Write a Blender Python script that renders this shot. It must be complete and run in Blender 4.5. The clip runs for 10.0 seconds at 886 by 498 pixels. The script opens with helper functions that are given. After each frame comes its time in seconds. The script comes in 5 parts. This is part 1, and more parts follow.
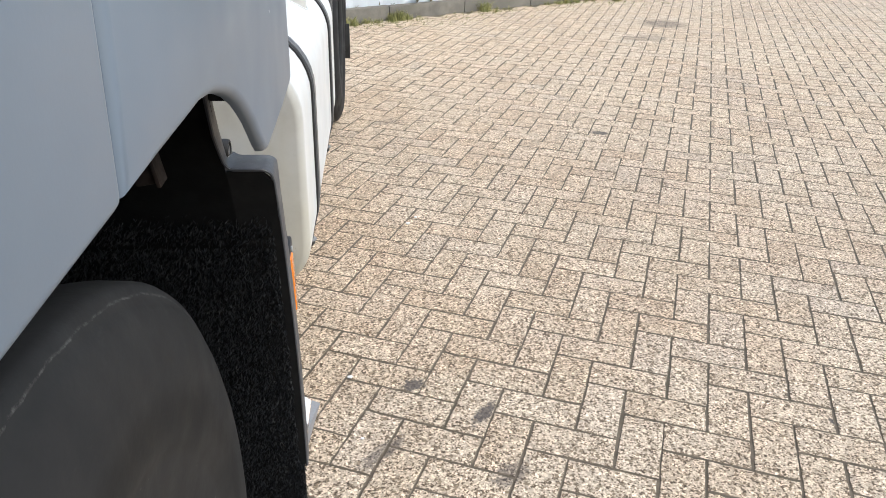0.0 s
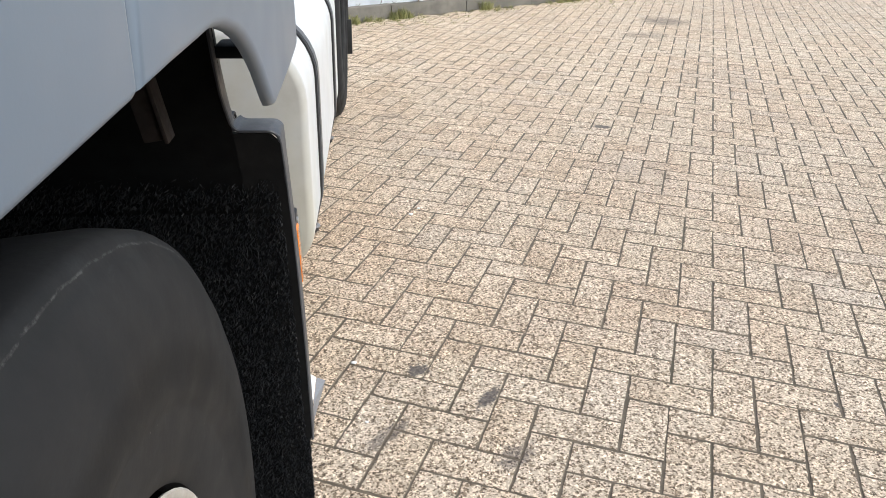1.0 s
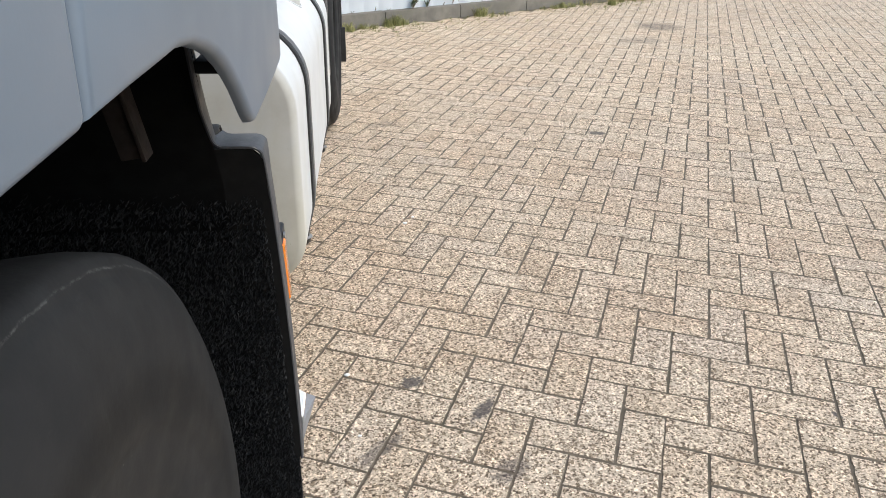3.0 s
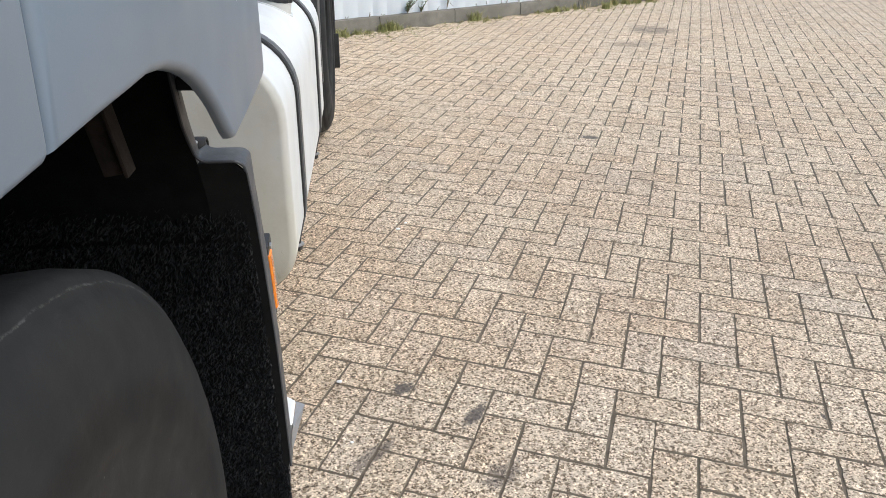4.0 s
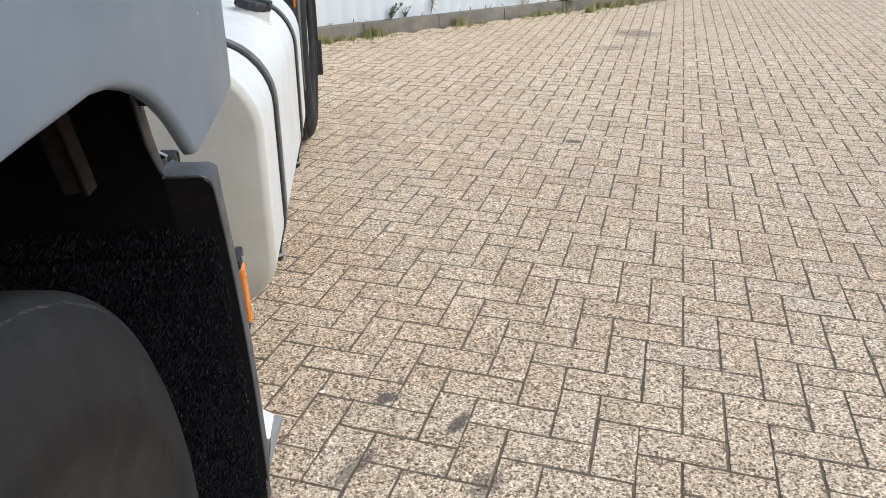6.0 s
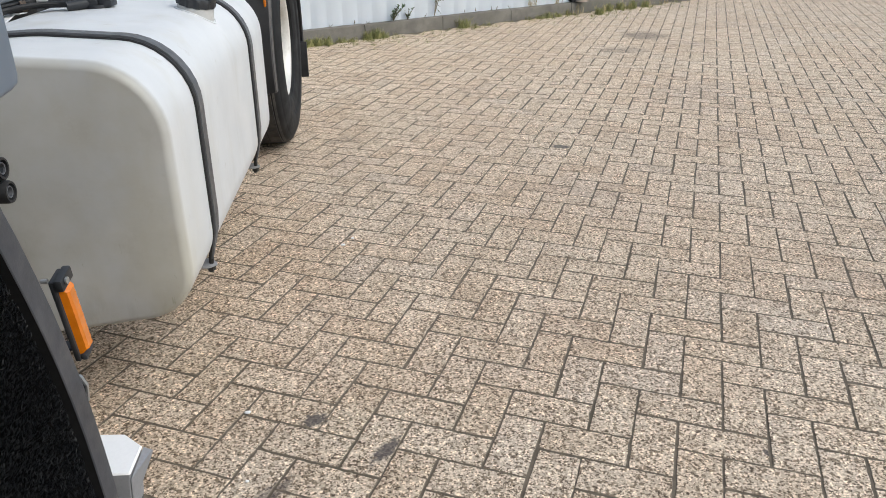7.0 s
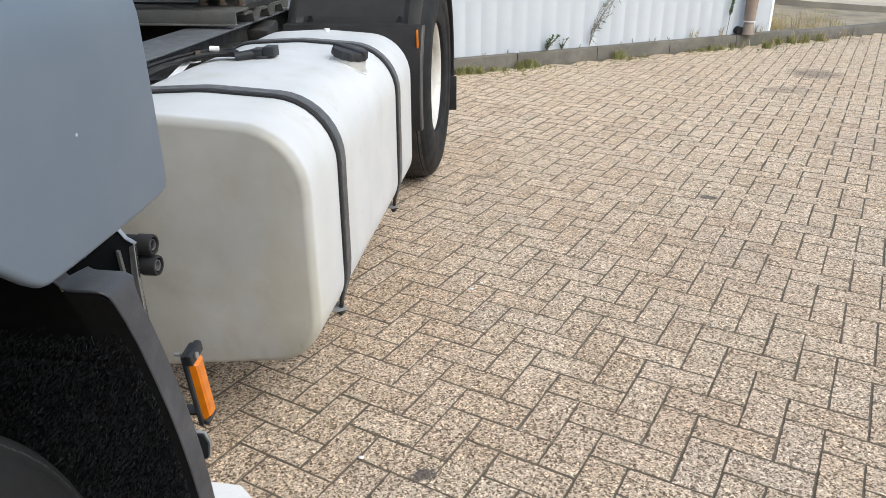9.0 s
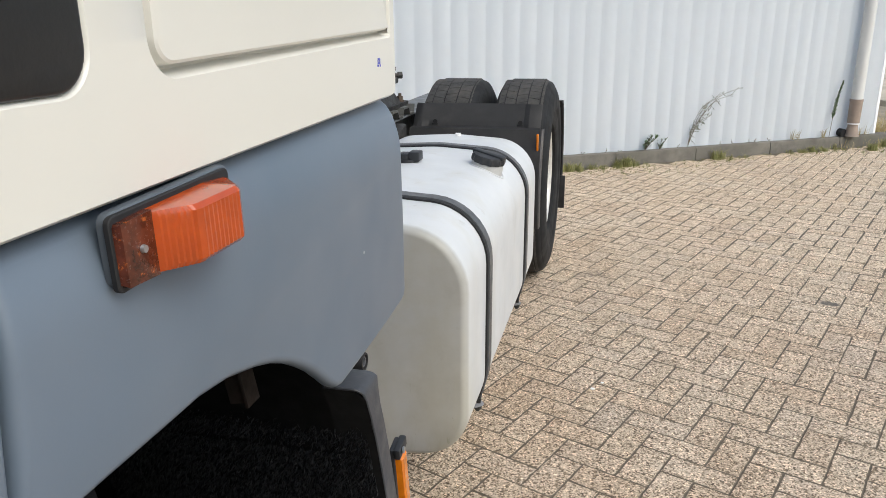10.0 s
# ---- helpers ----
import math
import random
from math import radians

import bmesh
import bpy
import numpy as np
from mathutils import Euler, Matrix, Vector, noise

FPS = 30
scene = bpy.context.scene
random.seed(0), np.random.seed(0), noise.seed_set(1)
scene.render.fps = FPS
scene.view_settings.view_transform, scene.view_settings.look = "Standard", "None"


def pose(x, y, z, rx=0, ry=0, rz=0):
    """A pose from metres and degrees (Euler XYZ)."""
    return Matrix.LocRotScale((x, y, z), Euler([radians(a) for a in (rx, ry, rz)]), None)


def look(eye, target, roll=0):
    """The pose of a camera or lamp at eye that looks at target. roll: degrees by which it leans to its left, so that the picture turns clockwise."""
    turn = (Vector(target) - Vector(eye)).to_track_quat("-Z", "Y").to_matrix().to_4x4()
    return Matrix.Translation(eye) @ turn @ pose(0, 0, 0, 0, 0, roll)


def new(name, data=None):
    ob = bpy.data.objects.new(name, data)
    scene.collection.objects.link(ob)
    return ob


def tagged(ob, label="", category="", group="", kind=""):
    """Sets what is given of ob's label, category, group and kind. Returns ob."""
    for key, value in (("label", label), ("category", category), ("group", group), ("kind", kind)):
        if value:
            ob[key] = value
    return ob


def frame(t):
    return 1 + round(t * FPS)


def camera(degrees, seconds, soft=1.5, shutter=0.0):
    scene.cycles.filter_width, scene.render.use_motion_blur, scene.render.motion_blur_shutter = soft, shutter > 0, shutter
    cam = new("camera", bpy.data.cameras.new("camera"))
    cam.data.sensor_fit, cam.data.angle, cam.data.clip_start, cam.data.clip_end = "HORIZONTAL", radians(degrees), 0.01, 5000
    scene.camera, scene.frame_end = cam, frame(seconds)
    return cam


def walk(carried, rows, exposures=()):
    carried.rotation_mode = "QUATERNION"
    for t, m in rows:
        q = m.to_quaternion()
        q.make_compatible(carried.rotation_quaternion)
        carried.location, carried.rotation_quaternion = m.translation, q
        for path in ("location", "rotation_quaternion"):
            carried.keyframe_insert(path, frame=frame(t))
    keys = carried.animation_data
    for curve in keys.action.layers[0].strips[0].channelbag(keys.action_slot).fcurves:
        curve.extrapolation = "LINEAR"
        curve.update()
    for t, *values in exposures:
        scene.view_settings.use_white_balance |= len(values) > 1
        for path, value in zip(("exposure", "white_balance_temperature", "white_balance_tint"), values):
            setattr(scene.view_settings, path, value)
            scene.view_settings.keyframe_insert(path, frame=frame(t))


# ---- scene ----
cam = camera(61.9, 10.0, soft=0.85)
PATH = [
    (0, (-0.136, -1.671, 1.233), (0.036, 0.105, 0.33), 1.5),
    (0.3, (-0.1346, -1.6714, 1.218), (0.035, 0.1056, 0.3154), 1.46),
    (0.5, (-0.127, -1.678, 1.211), (0.041, 0.1, 0.31), 1.4),
    (1, (-0.143, -1.692, 1.19), (0.025, 0.088, 0.294), 1.3),
    (1.5, (-0.147, -1.682, 1.183), (0.022, 0.099, 0.29), 1.1),
    (2, (-0.142, -1.676, 1.189), (0.028, 0.107, 0.299), 1.0),
    (2.5, (-0.135, -1.672, 1.193), (0.039, 0.114, 0.308), 0.9),
    (2.7, (-0.1339, -1.669, 1.193), (0.041, 0.117, 0.309), 1.0),
    (3.8, (-0.1131, -1.676, 1.199), (0.067, 0.113, 0.322), 0.7),
    (4, (-0.111, -1.679, 1.207), (0.07, 0.111, 0.332), 0.6),
    (4.5, (-0.115, -1.689, 1.21), (0.073, 0.102, 0.339), 0.5),
    (5, (-0.114, -1.693, 1.215), (0.081, 0.099, 0.347), 0.4),
    (5.2, (-0.1137, -1.687, 1.2139), (0.0841, 0.105, 0.346), 0.39),
    (6.3, (-0.0463, -1.65, 1.2111), (0.1649, 0.142, 0.349), 0.11),
    (6.5, (0.022, -1.614, 1.199), (0.233, 0.178, 0.338), 0.1),
    (6.7, (0.0934, -1.576, 1.193), (0.2984, 0.216, 0.331), 0.0),
    (7, (0.151, -1.565, 1.18), (0.296, 0.236, 0.323), -0.1),
    (7.3, (0.1722, -1.5706, 1.1796), (0.2414, 0.2364, 0.3256), -0.1),
    (7.5, (0.184, -1.581, 1.175), (0.193, 0.23, 0.327), -0.3),
    (8, (0.188, -1.579, 1.179), (0.076, 0.232, 0.337), -0.4),
    (8.5, (0.216, -1.53, 1.223), (0.027, 0.276, 0.384), -0.4),
    (8.7, (0.2188, -1.517, 1.2524), (0.0106, 0.2876, 0.4134), -0.4),
    (9, (0.19, -1.516, 1.292), (-0.042, 0.294, 0.473), -0.4),
    (9.3, (0.129, -1.543, 1.3312), (-0.1404, 0.285, 0.5652), -0.3),
    (9.5, (0.087, -1.562, 1.332), (-0.223, 0.284, 0.627), -0.4),
    (9.7, (0.0516, -1.5926, 1.35), (-0.3154, 0.2624, 0.698), -0.44),
    (10, (0.021, -1.607, 1.347), (-0.426, 0.25, 0.755), -0.6),
]
walk(cam, [(t, look(eye, target, roll)) for t, eye, target, roll in PATH],
     exposures=[(t, stops, kelvin, 4) for t, stops, kelvin in
                ((0.0, 0.40, 6130), (1.0, 0.41, 6130), (1.5, 0.39, 6130), (2.5, 0.29, 6130), (5.0, 0.24, 6130), (6.5, 0.10, 6130),
                 (7.0, -0.02, 6130), (8.0, 0.04, 6130), (9.0, 0.14, 6180), (10.0, 0.00, 6270))])
SKY, SUN, SUN_HIGH, SUN_TURN = 0.205, 0.76, 49, 118
# ---- light ----
world = bpy.data.worlds.new("sky")
scene.world = world
world.use_nodes = True
wt = world.node_tree
sky = wt.nodes.new("ShaderNodeTexSky")
sky.sky_type = "NISHITA"
sky.sun_disc = False
sky.sun_elevation, sky.sun_rotation = radians(SUN_HIGH), radians(SUN_TURN)
sky.air_density, sky.dust_density, sky.ozone_density = 1.0, 4.0, 1.0
pale = wt.nodes.new("ShaderNodeHueSaturation")
pale.inputs["Saturation"].default_value = 0.9
wt.links.new(sky.outputs[0], pale.inputs["Color"])
wt.links.new(pale.outputs[0], wt.nodes["Background"].inputs["Color"])
wt.nodes["Background"].inputs["Strength"].default_value = SKY
sun = new("sun", bpy.data.lights.new("sun", "SUN"))
sun.data.energy, sun.data.angle, sun.data.color = SUN, radians(50), (1.0, 0.975, 0.94)
sun.matrix_world = look((0, 0, 20), Vector((0, 0, 20)) - Vector((math.sin(radians(SUN_TURN)) * math.cos(radians(SUN_HIGH)), math.cos(radians(SUN_TURN)) * math.cos(radians(SUN_HIGH)), math.sin(radians(SUN_HIGH)))))


# ---- materials ----
class Nodes:
    """A thin wrapper for wiring a material."""

    def __init__(self, name, rough=0.5, metal=0.0, color=(0.5, 0.5, 0.5)):
        self.mat = bpy.data.materials.new(name)
        self.mat.use_nodes = True
        self.t = self.mat.node_tree
        self.b = self.t.nodes["Principled BSDF"]
        self.b.inputs["Roughness"].default_value = rough
        self.b.inputs["Metallic"].default_value = metal
        self.b.inputs["Base Color"].default_value = (*color, 1)
        self.pos = self.n("ShaderNodeNewGeometry").outputs["Position"]

    def n(self, kind, **props):
        node = self.t.nodes.new(kind)
        for key, value in props.items():
            setattr(node, key, value)
        return node

    def to(self, socket, value):
        if isinstance(value, bpy.types.NodeSocket):
            self.t.links.new(value, socket)
        else:
            socket.default_value = value

    def noise(self, scale, detail=4, rough=0.55, vec=None, stretch=None):
        v = vec or self.pos
        if stretch:
            m = self.n("ShaderNodeMapping")
            self.to(m.inputs["Vector"], v)
            m.inputs["Scale"].default_value = stretch
            v = m.outputs[0]
        node = self.n("ShaderNodeTexNoise")
        self.to(node.inputs["Vector"], v)
        node.inputs["Scale"].default_value, node.inputs["Detail"].default_value, node.inputs["Roughness"].default_value = scale, detail, rough
        return node.outputs["Fac"]

    def voronoi(self, scale, feature="F1", out="Color", vec=None):
        node = self.n("ShaderNodeTexVoronoi", feature=feature)
        self.to(node.inputs["Vector"], vec or self.pos)
        node.inputs["Scale"].default_value = scale
        return node.outputs[out]

    def ramp(self, fac, *stops, ease="LINEAR"):
        node = self.n("ShaderNodeValToRGB")
        node.color_ramp.interpolation = ease
        els = node.color_ramp.elements
        while len(els) < len(stops):
            els.new(0.5)
        for el, (p, c) in zip(els, stops):
            el.position = p
            el.color = (*c, 1) if isinstance(c, tuple) else (c, c, c, 1)
        self.to(node.inputs[0], fac)
        return node.outputs[0]

    def mix(self, fac, a, b, how="MIX"):
        node = self.n("ShaderNodeMix", data_type="RGBA", blend_type=how)
        for key, value in (("Factor", fac), ("A", a), ("B", b)):
            sock = [s for s in node.inputs if s.name == key and s.enabled][0]
            if isinstance(value, tuple):
                value = (*value, 1)
            self.to(sock, value)
        return [s for s in node.outputs if s.enabled][0]

    def math(self, op, a, b=0.0, clamp=False):
        node = self.n("ShaderNodeMath", operation=op, use_clamp=clamp)
        self.to(node.inputs[0], a)
        self.to(node.inputs[1], b)
        return node.outputs[0]

    def sep(self, v):
        node = self.n("ShaderNodeSeparateXYZ")
        self.to(node.inputs[0], v)
        return node.outputs

    def color(self, value):
        self.to(self.b.inputs["Base Color"], value)
        return self

    def rough(self, value):
        self.to(self.b.inputs["Roughness"], value)
        return self

    def bump(self, height, strength=0.3, distance=0.002):
        node = self.n("ShaderNodeBump")
        node.inputs["Strength"].default_value, node.inputs["Distance"].default_value = strength, distance
        self.to(node.inputs["Height"], height)
        self.to(self.b.inputs["Normal"], node.outputs[0])
        return self


# places of the tar and oil spots on the paving: x, y, half length, half width, turn, strength
SPOTS = [(-0.05, -0.055, 0.032, 0.024, 0.5, 1.0), (0.127, -0.182, 0.05, 0.018, 0.9, 1.0), (-0.135, -0.311, 0.07, 0.022, 0.8, 0.75),
         (0.16, -0.40, 0.05, 0.03, 0.7, 0.7), (1.071, 2.114, 0.05, 0.028, -0.2, 1.0), (2.63, 5.47, 0.20, 0.20, 0.0, 0.6), (2.22, 4.76, 0.22, 0.13, 0.2, 0.35),
         (-0.083, 2.322, 0.09, 0.05, 0.3, 0.35), (1.022, -0.27, 0.008, 0.016, 0.3, 1.0)]


def paving_material():
    m = Nodes("washed_concrete", rough=0.9)
    obj = m.n("ShaderNodeObjectInfo").outputs["Random"]
    isl = m.n("ShaderNodeNewGeometry").outputs["Random Per Island"]
    rnd = m.math("FRACT", m.math("ADD", obj, isl))
    fine = m.sep(m.voronoi(255.0))[0]
    coarse = m.sep(m.voronoi(140.0))[1]
    base = m.ramp(rnd, (0.0, (0.460, 0.392, 0.320)), (0.3, (0.492, 0.428, 0.352)), (0.6, (0.488, 0.428, 0.360)), (0.85, (0.520, 0.455, 0.380)), (1.0, (0.470, 0.418, 0.362)))
    grain = m.ramp(fine, (0.0, (0.20, 0.16, 0.12)), (0.17, (0.40, 0.35, 0.30)), (0.27, (0.86, 0.85, 0.84)), (0.70, (1.08, 1.06, 1.03)), (0.78, (1.36, 1.35, 1.33)), (1.0, (1.64, 1.64, 1.62)))
    col = m.mix(1.0, base, grain, "MULTIPLY")
    stones = m.ramp(coarse, (0.0, (0.26, 0.22, 0.18)), (0.15, (0.40, 0.36, 0.31)), (0.20, 1.0), (0.85, 1.0), (0.89, 1.42), (1.0, 1.55))
    col = m.mix(0.85, col, stones, "MULTIPLY")
    big = m.ramp(m.noise(1.1, 5), (0.30, (0.90, 0.88, 0.87)), (0.44, (1.0, 0.955, 0.90)), (0.56, (1.0, 0.985, 0.95)), (0.72, (1.08, 1.06, 1.02)))
    col = m.mix(1.0, col, big, "MULTIPLY")
    wear = m.ramp(m.noise(6.0, 6), (0.35, (0.88, 0.85, 0.82)), (0.55, (1.0, 1.0, 1.0)))
    col = m.mix(0.7, col, wear, "MULTIPLY")
    wob = m.math("MULTIPLY", m.math("SUBTRACT", m.noise(70.0, 6, 0.7), 0.5), 2.6)
    px, py, _ = m.sep(m.pos)
    total = None
    for x, y, a, b, turn, power in SPOTS:
        c, s = math.cos(turn), math.sin(turn)
        dx, dy = m.math("SUBTRACT", px, x), m.math("SUBTRACT", py, y)
        u = m.math("ADD", m.math("MULTIPLY", dx, c / a), m.math("MULTIPLY", dy, s / a))
        v = m.math("ADD", m.math("MULTIPLY", dx, -s / b), m.math("MULTIPLY", dy, c / b))
        d = m.math("ADD", m.math("SQRT", m.math("ADD", m.math("MULTIPLY", u, u), m.math("MULTIPLY", v, v))), wob)
        inside = m.math("MULTIPLY", m.math("MULTIPLY", m.math("SUBTRACT", 1.25, d), 2.0, clamp=True), power)
        total = inside if total is None else m.math("MAXIMUM", total, inside)
    col = m.mix(m.math("MULTIPLY", total, 0.85), col, (0.055, 0.05, 0.052))
    col = m.mix(1.0, col, (0.955, 0.928, 0.905), "MULTIPLY")
    # paler towards the kerb: dry worn bricks, and brighter light put into colour
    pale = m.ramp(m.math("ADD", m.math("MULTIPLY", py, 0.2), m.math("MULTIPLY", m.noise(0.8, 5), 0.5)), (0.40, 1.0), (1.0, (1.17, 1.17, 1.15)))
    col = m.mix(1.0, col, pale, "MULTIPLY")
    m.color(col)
    m.rough(m.ramp(fine, (0.0, 0.75), (1.0, 0.95)))
    m.bump(m.math("ADD", m.math("MULTIPLY", fine, 0.6), coarse), 0.38, 0.002)
    return m.mat


def simple(name, color, rough=0.5, metal=0.0, vary=0.12, scale=9.0, bump=0.0, bscale=200.0, dirt=None, dirt_at=(0.52, 0.72), dirt_scale=5.0, coat=0.0, gloss_vary=0.1):
    """Paint, plastic or metal with blotches at two scales and an optional layer of dirt."""
    m = Nodes(name, rough, metal)
    lo, hi = tuple(c * (1 - vary) for c in color), tuple(min(1.0, c * (1 + vary)) for c in color)
    col = m.ramp(m.noise(scale, 5), (0.3, lo), (0.7, hi))
    fine = m.noise(bscale, 3)
    col = m.mix(min(0.25, vary * 2.0), col, m.ramp(fine, (0.3, 0.75), (0.7, 1.2)), "MULTIPLY")
    if dirt:
        col = m.mix(m.ramp(m.noise(dirt_scale, 7, 0.65), (dirt_at[0], 0.0), (dirt_at[1], 1.0)), col, dirt)
    m.color(col)
    m.rough(m.ramp(m.noise(scale * 3, 5), (0.3, max(0.02, rough - gloss_vary)), (0.7, min(1.0, rough + gloss_vary * 1.2))))
    if bump:
        m.bump(fine, bump, 0.001)
    m.b.inputs["Coat Weight"].default_value = coat
    m.b.inputs["Coat Roughness"].default_value = 0.15
    return m.mat


def tank_material():
    m = Nodes("tank_paint", 0.42)
    col = m.ramp(m.noise(3.0, 5), (0.3, (0.56, 0.575, 0.59)), (0.7, (0.63, 0.645, 0.66)))
    streak = m.ramp(m.noise(7.0, 6, 0.6, stretch=(1.0, 1.0, 0.22)), (0.5, 0.0), (0.78, 1.0))
    col = m.mix(m.math("MULTIPLY", streak, 0.5), col, (0.47, 0.45, 0.38))
    scuff = m.ramp(m.noise(13.0, 8, 0.7), (0.62, 0.0), (0.70, 1.0))
    col = m.mix(m.math("MULTIPLY", scuff, 0.35), col, (0.38, 0.36, 0.31))
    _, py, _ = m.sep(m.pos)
    # front face darkened: grime, plus its shaded side put into the colour
    front_mask = m.math("MULTIPLY", m.math("SUBTRACT", 0.02, py), 60.0, clamp=True)
    front_dark = m.ramp(m.noise(4.0, 5), (0.25, 0.45), (0.75, 0.85))
    grime_shade = m.ramp(m.noise(5.0, 7, 0.65), (0.38, (0.30, 0.298, 0.282)), (0.55, (0.285, 0.268, 0.220)), (0.72, (0.215, 0.188, 0.132)))
    col = m.mix(m.math("MULTIPLY", front_mask, front_dark), col, grime_shade)
    px, _, pz = m.sep(m.pos)
    low = m.math("MULTIPLY", m.math("SUBTRACT", 0.40, pz), 4.0, clamp=True)
    drips = m.ramp(m.noise(16.0, 7, 0.7, stretch=(1.0, 1.0, 0.3)), (0.46, 0.0), (0.66, 0.75))
    col = m.mix(m.math("MULTIPLY", low, drips), col, (0.20, 0.18, 0.14))
    edge = m.math("MULTIPLY", m.math("SUBTRACT", 0.16, m.math("ABSOLUTE", m.math("SUBTRACT", py, 0.03))), 6.0, clamp=True)
    yellow = m.math("MULTIPLY", edge, m.math("MULTIPLY", m.math("SUBTRACT", 0.74, pz), 3.0, clamp=True))
    outer = m.math("MULTIPLY", m.math("ADD", px, 0.46), 8.0, clamp=True)
    col = m.mix(m.math("MULTIPLY", m.math("MULTIPLY", yellow, outer), m.ramp(m.noise(11.0, 6, 0.6, stretch=(1.0, 1.0, 0.25)), (0.3, 0.15), (0.7, 0.6))), col, (0.50, 0.465, 0.335))
    rubs = m.ramp(m.noise(42.0, 7, 0.7, stretch=(1.0, 1.6, 0.16)), (0.645, 0.0), (0.675, 1.0))
    col = m.mix(m.math("MULTIPLY", m.math("MULTIPLY", rubs, m.math("MULTIPLY", m.math("SUBTRACT", 0.62, pz), 5.0, clamp=True)), 0.5), col, (0.24, 0.25, 0.17))
    m.color(col)
    m.rough(m.ramp(m.noise(9.0, 5), (0.3, 0.33), (0.7, 0.55)))
    m.bump(m.noise(6.0, 3), 0.25, 0.004)
    return m.mat


def tyre_material():
    m = Nodes("tyre_rubber", 0.72)
    col = m.ramp(m.noise(8.0, 6), (0.3, (0.0112, 0.0116, 0.0125)), (0.7, (0.0172, 0.0177, 0.0190)))
    dust = m.ramp(m.noise(3.5, 6, 0.6), (0.48, 0.0), (0.75, 1.0))
    col = m.mix(m.math("MULTIPLY", dust, 0.4), col, (0.027, 0.0275, 0.0285))
    _, py, pz = m.sep(m.pos)
    dy, dz = m.math("ADD", py, 1.315), m.math("SUBTRACT", pz, 0.49)
    rad = m.math("ADD", m.math("SQRT", m.math("ADD", m.math("MULTIPLY", dy, dy), m.math("MULTIPLY", dz, dz))), m.math("MULTIPLY", m.noise(26.0, 6, 0.7), 0.009))
    rub = m.ramp(m.math("MULTIPLY", m.math("SUBTRACT", rad, 0.44), 20.0), (0.585, 0.0), (0.602, 1.0), (0.615, 1.0), (0.640, 0.0))
    scratch = m.ramp(m.noise(90.0, 8, 0.8), (0.44, 0.0), (0.60, 1.0))
    col = m.mix(m.math("MULTIPLY", m.math("MULTIPLY", rub, scratch), 0.6), col, (0.11, 0.11, 0.108))
    hub_dust = m.ramp(m.math("MULTIPLY", m.math("SUBTRACT", rad, 0.25), 5.0), (0.10, 0.8), (0.42, 0.55), (0.62, 0.0))
    col = m.mix(m.math("MULTIPLY", hub_dust, m.ramp(m.noise(9.0, 6, 0.65), (0.35, 0.1), (0.65, 0.9))), col, (0.0260, 0.0252, 0.0246))
    scuff = m.ramp(m.noise(30.0, 8, 0.75, stretch=(1.0, 0.35, 1.0)), (0.60, 0.0), (0.70, 1.0))
    col = m.mix(m.math("MULTIPLY", scuff, 0.25), col, (0.05, 0.05, 0.05))
    ring = m.ramp(m.math("MULTIPLY", m.math("SUBTRACT", rad, 0.30), 8.0), (0.30, 1.0), (0.45, 0.62), (0.60, 0.62), (0.75, 1.0))
    col = m.mix(1.0, col, ring, "MULTIPLY")
    specks = m.ramp(m.voronoi(70.0, "F1", "Distance"), (0.0, 1.0), (0.09, 0.0))
    few = m.ramp(m.sep(m.voronoi(70.0))[0], (0.9, 0.0), (0.92, 1.0))
    col = m.mix(m.math("MULTIPLY", m.math("MULTIPLY", specks, few), 0.6), col, (0.22, 0.21, 0.19))
    m.color(col)
    m.rough(m.ramp(m.noise(12.0, 5), (0.3, 0.6), (0.7, 0.85)))
    m.b.inputs["Specular IOR Level"].default_value = 0.22
    m.bump(m.noise(160.0, 3), 0.2, 0.001)
    return m.mat


def panel_material():
    m = Nodes("grey_cab_plastic", 0.42)
    col = m.ramp(m.noise(2.5, 5), (0.3, (0.114, 0.149, 0.198)), (0.7, (0.138, 0.175, 0.229)))
    fade = m.ramp(m.noise(9.0, 3, 0.5), (0.40, 0.0), (0.8, 1.0))
    col = m.mix(m.math("MULTIPLY", fade, 0.15), col, (0.24, 0.26, 0.285))
    m.b.inputs["Specular IOR Level"].default_value = 0.55
    chips = m.ramp(m.voronoi(38.0, "F1", "Distance"), (0.0, 1.0), (0.05, 1.0), (0.08, 0.0))
    few = m.ramp(m.sep(m.voronoi(38.0))[2], (0.972, 0.0), (0.978, 1.0))
    col = m.mix(m.math("MULTIPLY", m.math("MULTIPLY", chips, few), 0.8), col, (0.62, 0.64, 0.66))
    m.color(col)
    m.rough(m.ramp(m.noise(7.0, 2), (0.3, 0.36), (0.7, 0.46)))
    m.bump(m.noise(420.0, 2), 0.05, 0.0005)
    return m.mat


def lens_material(name, color):
    m = Nodes(name, 0.22)
    m.color(m.ramp(m.noise(60.0, 4), (0.3, tuple(c * 0.8 for c in color)), (0.7, color)))
    m.b.inputs["Subsurface Weight"].default_value = 0.1
    m.b.inputs["Subsurface Radius"].default_value = (0.01, 0.003, 0.001)
    m.b.inputs["Coat Weight"].default_value = 0.5
    return m.mat


def grass_material(name, a, b):
    m = Nodes(name, 0.8)
    isl = m.n("ShaderNodeNewGeometry").outputs["Random Per Island"]
    m.color(m.ramp(isl, (0.0, a), (1.0, b)))
    m.b.inputs["Subsurface Weight"].default_value = 0.0
    return m.mat


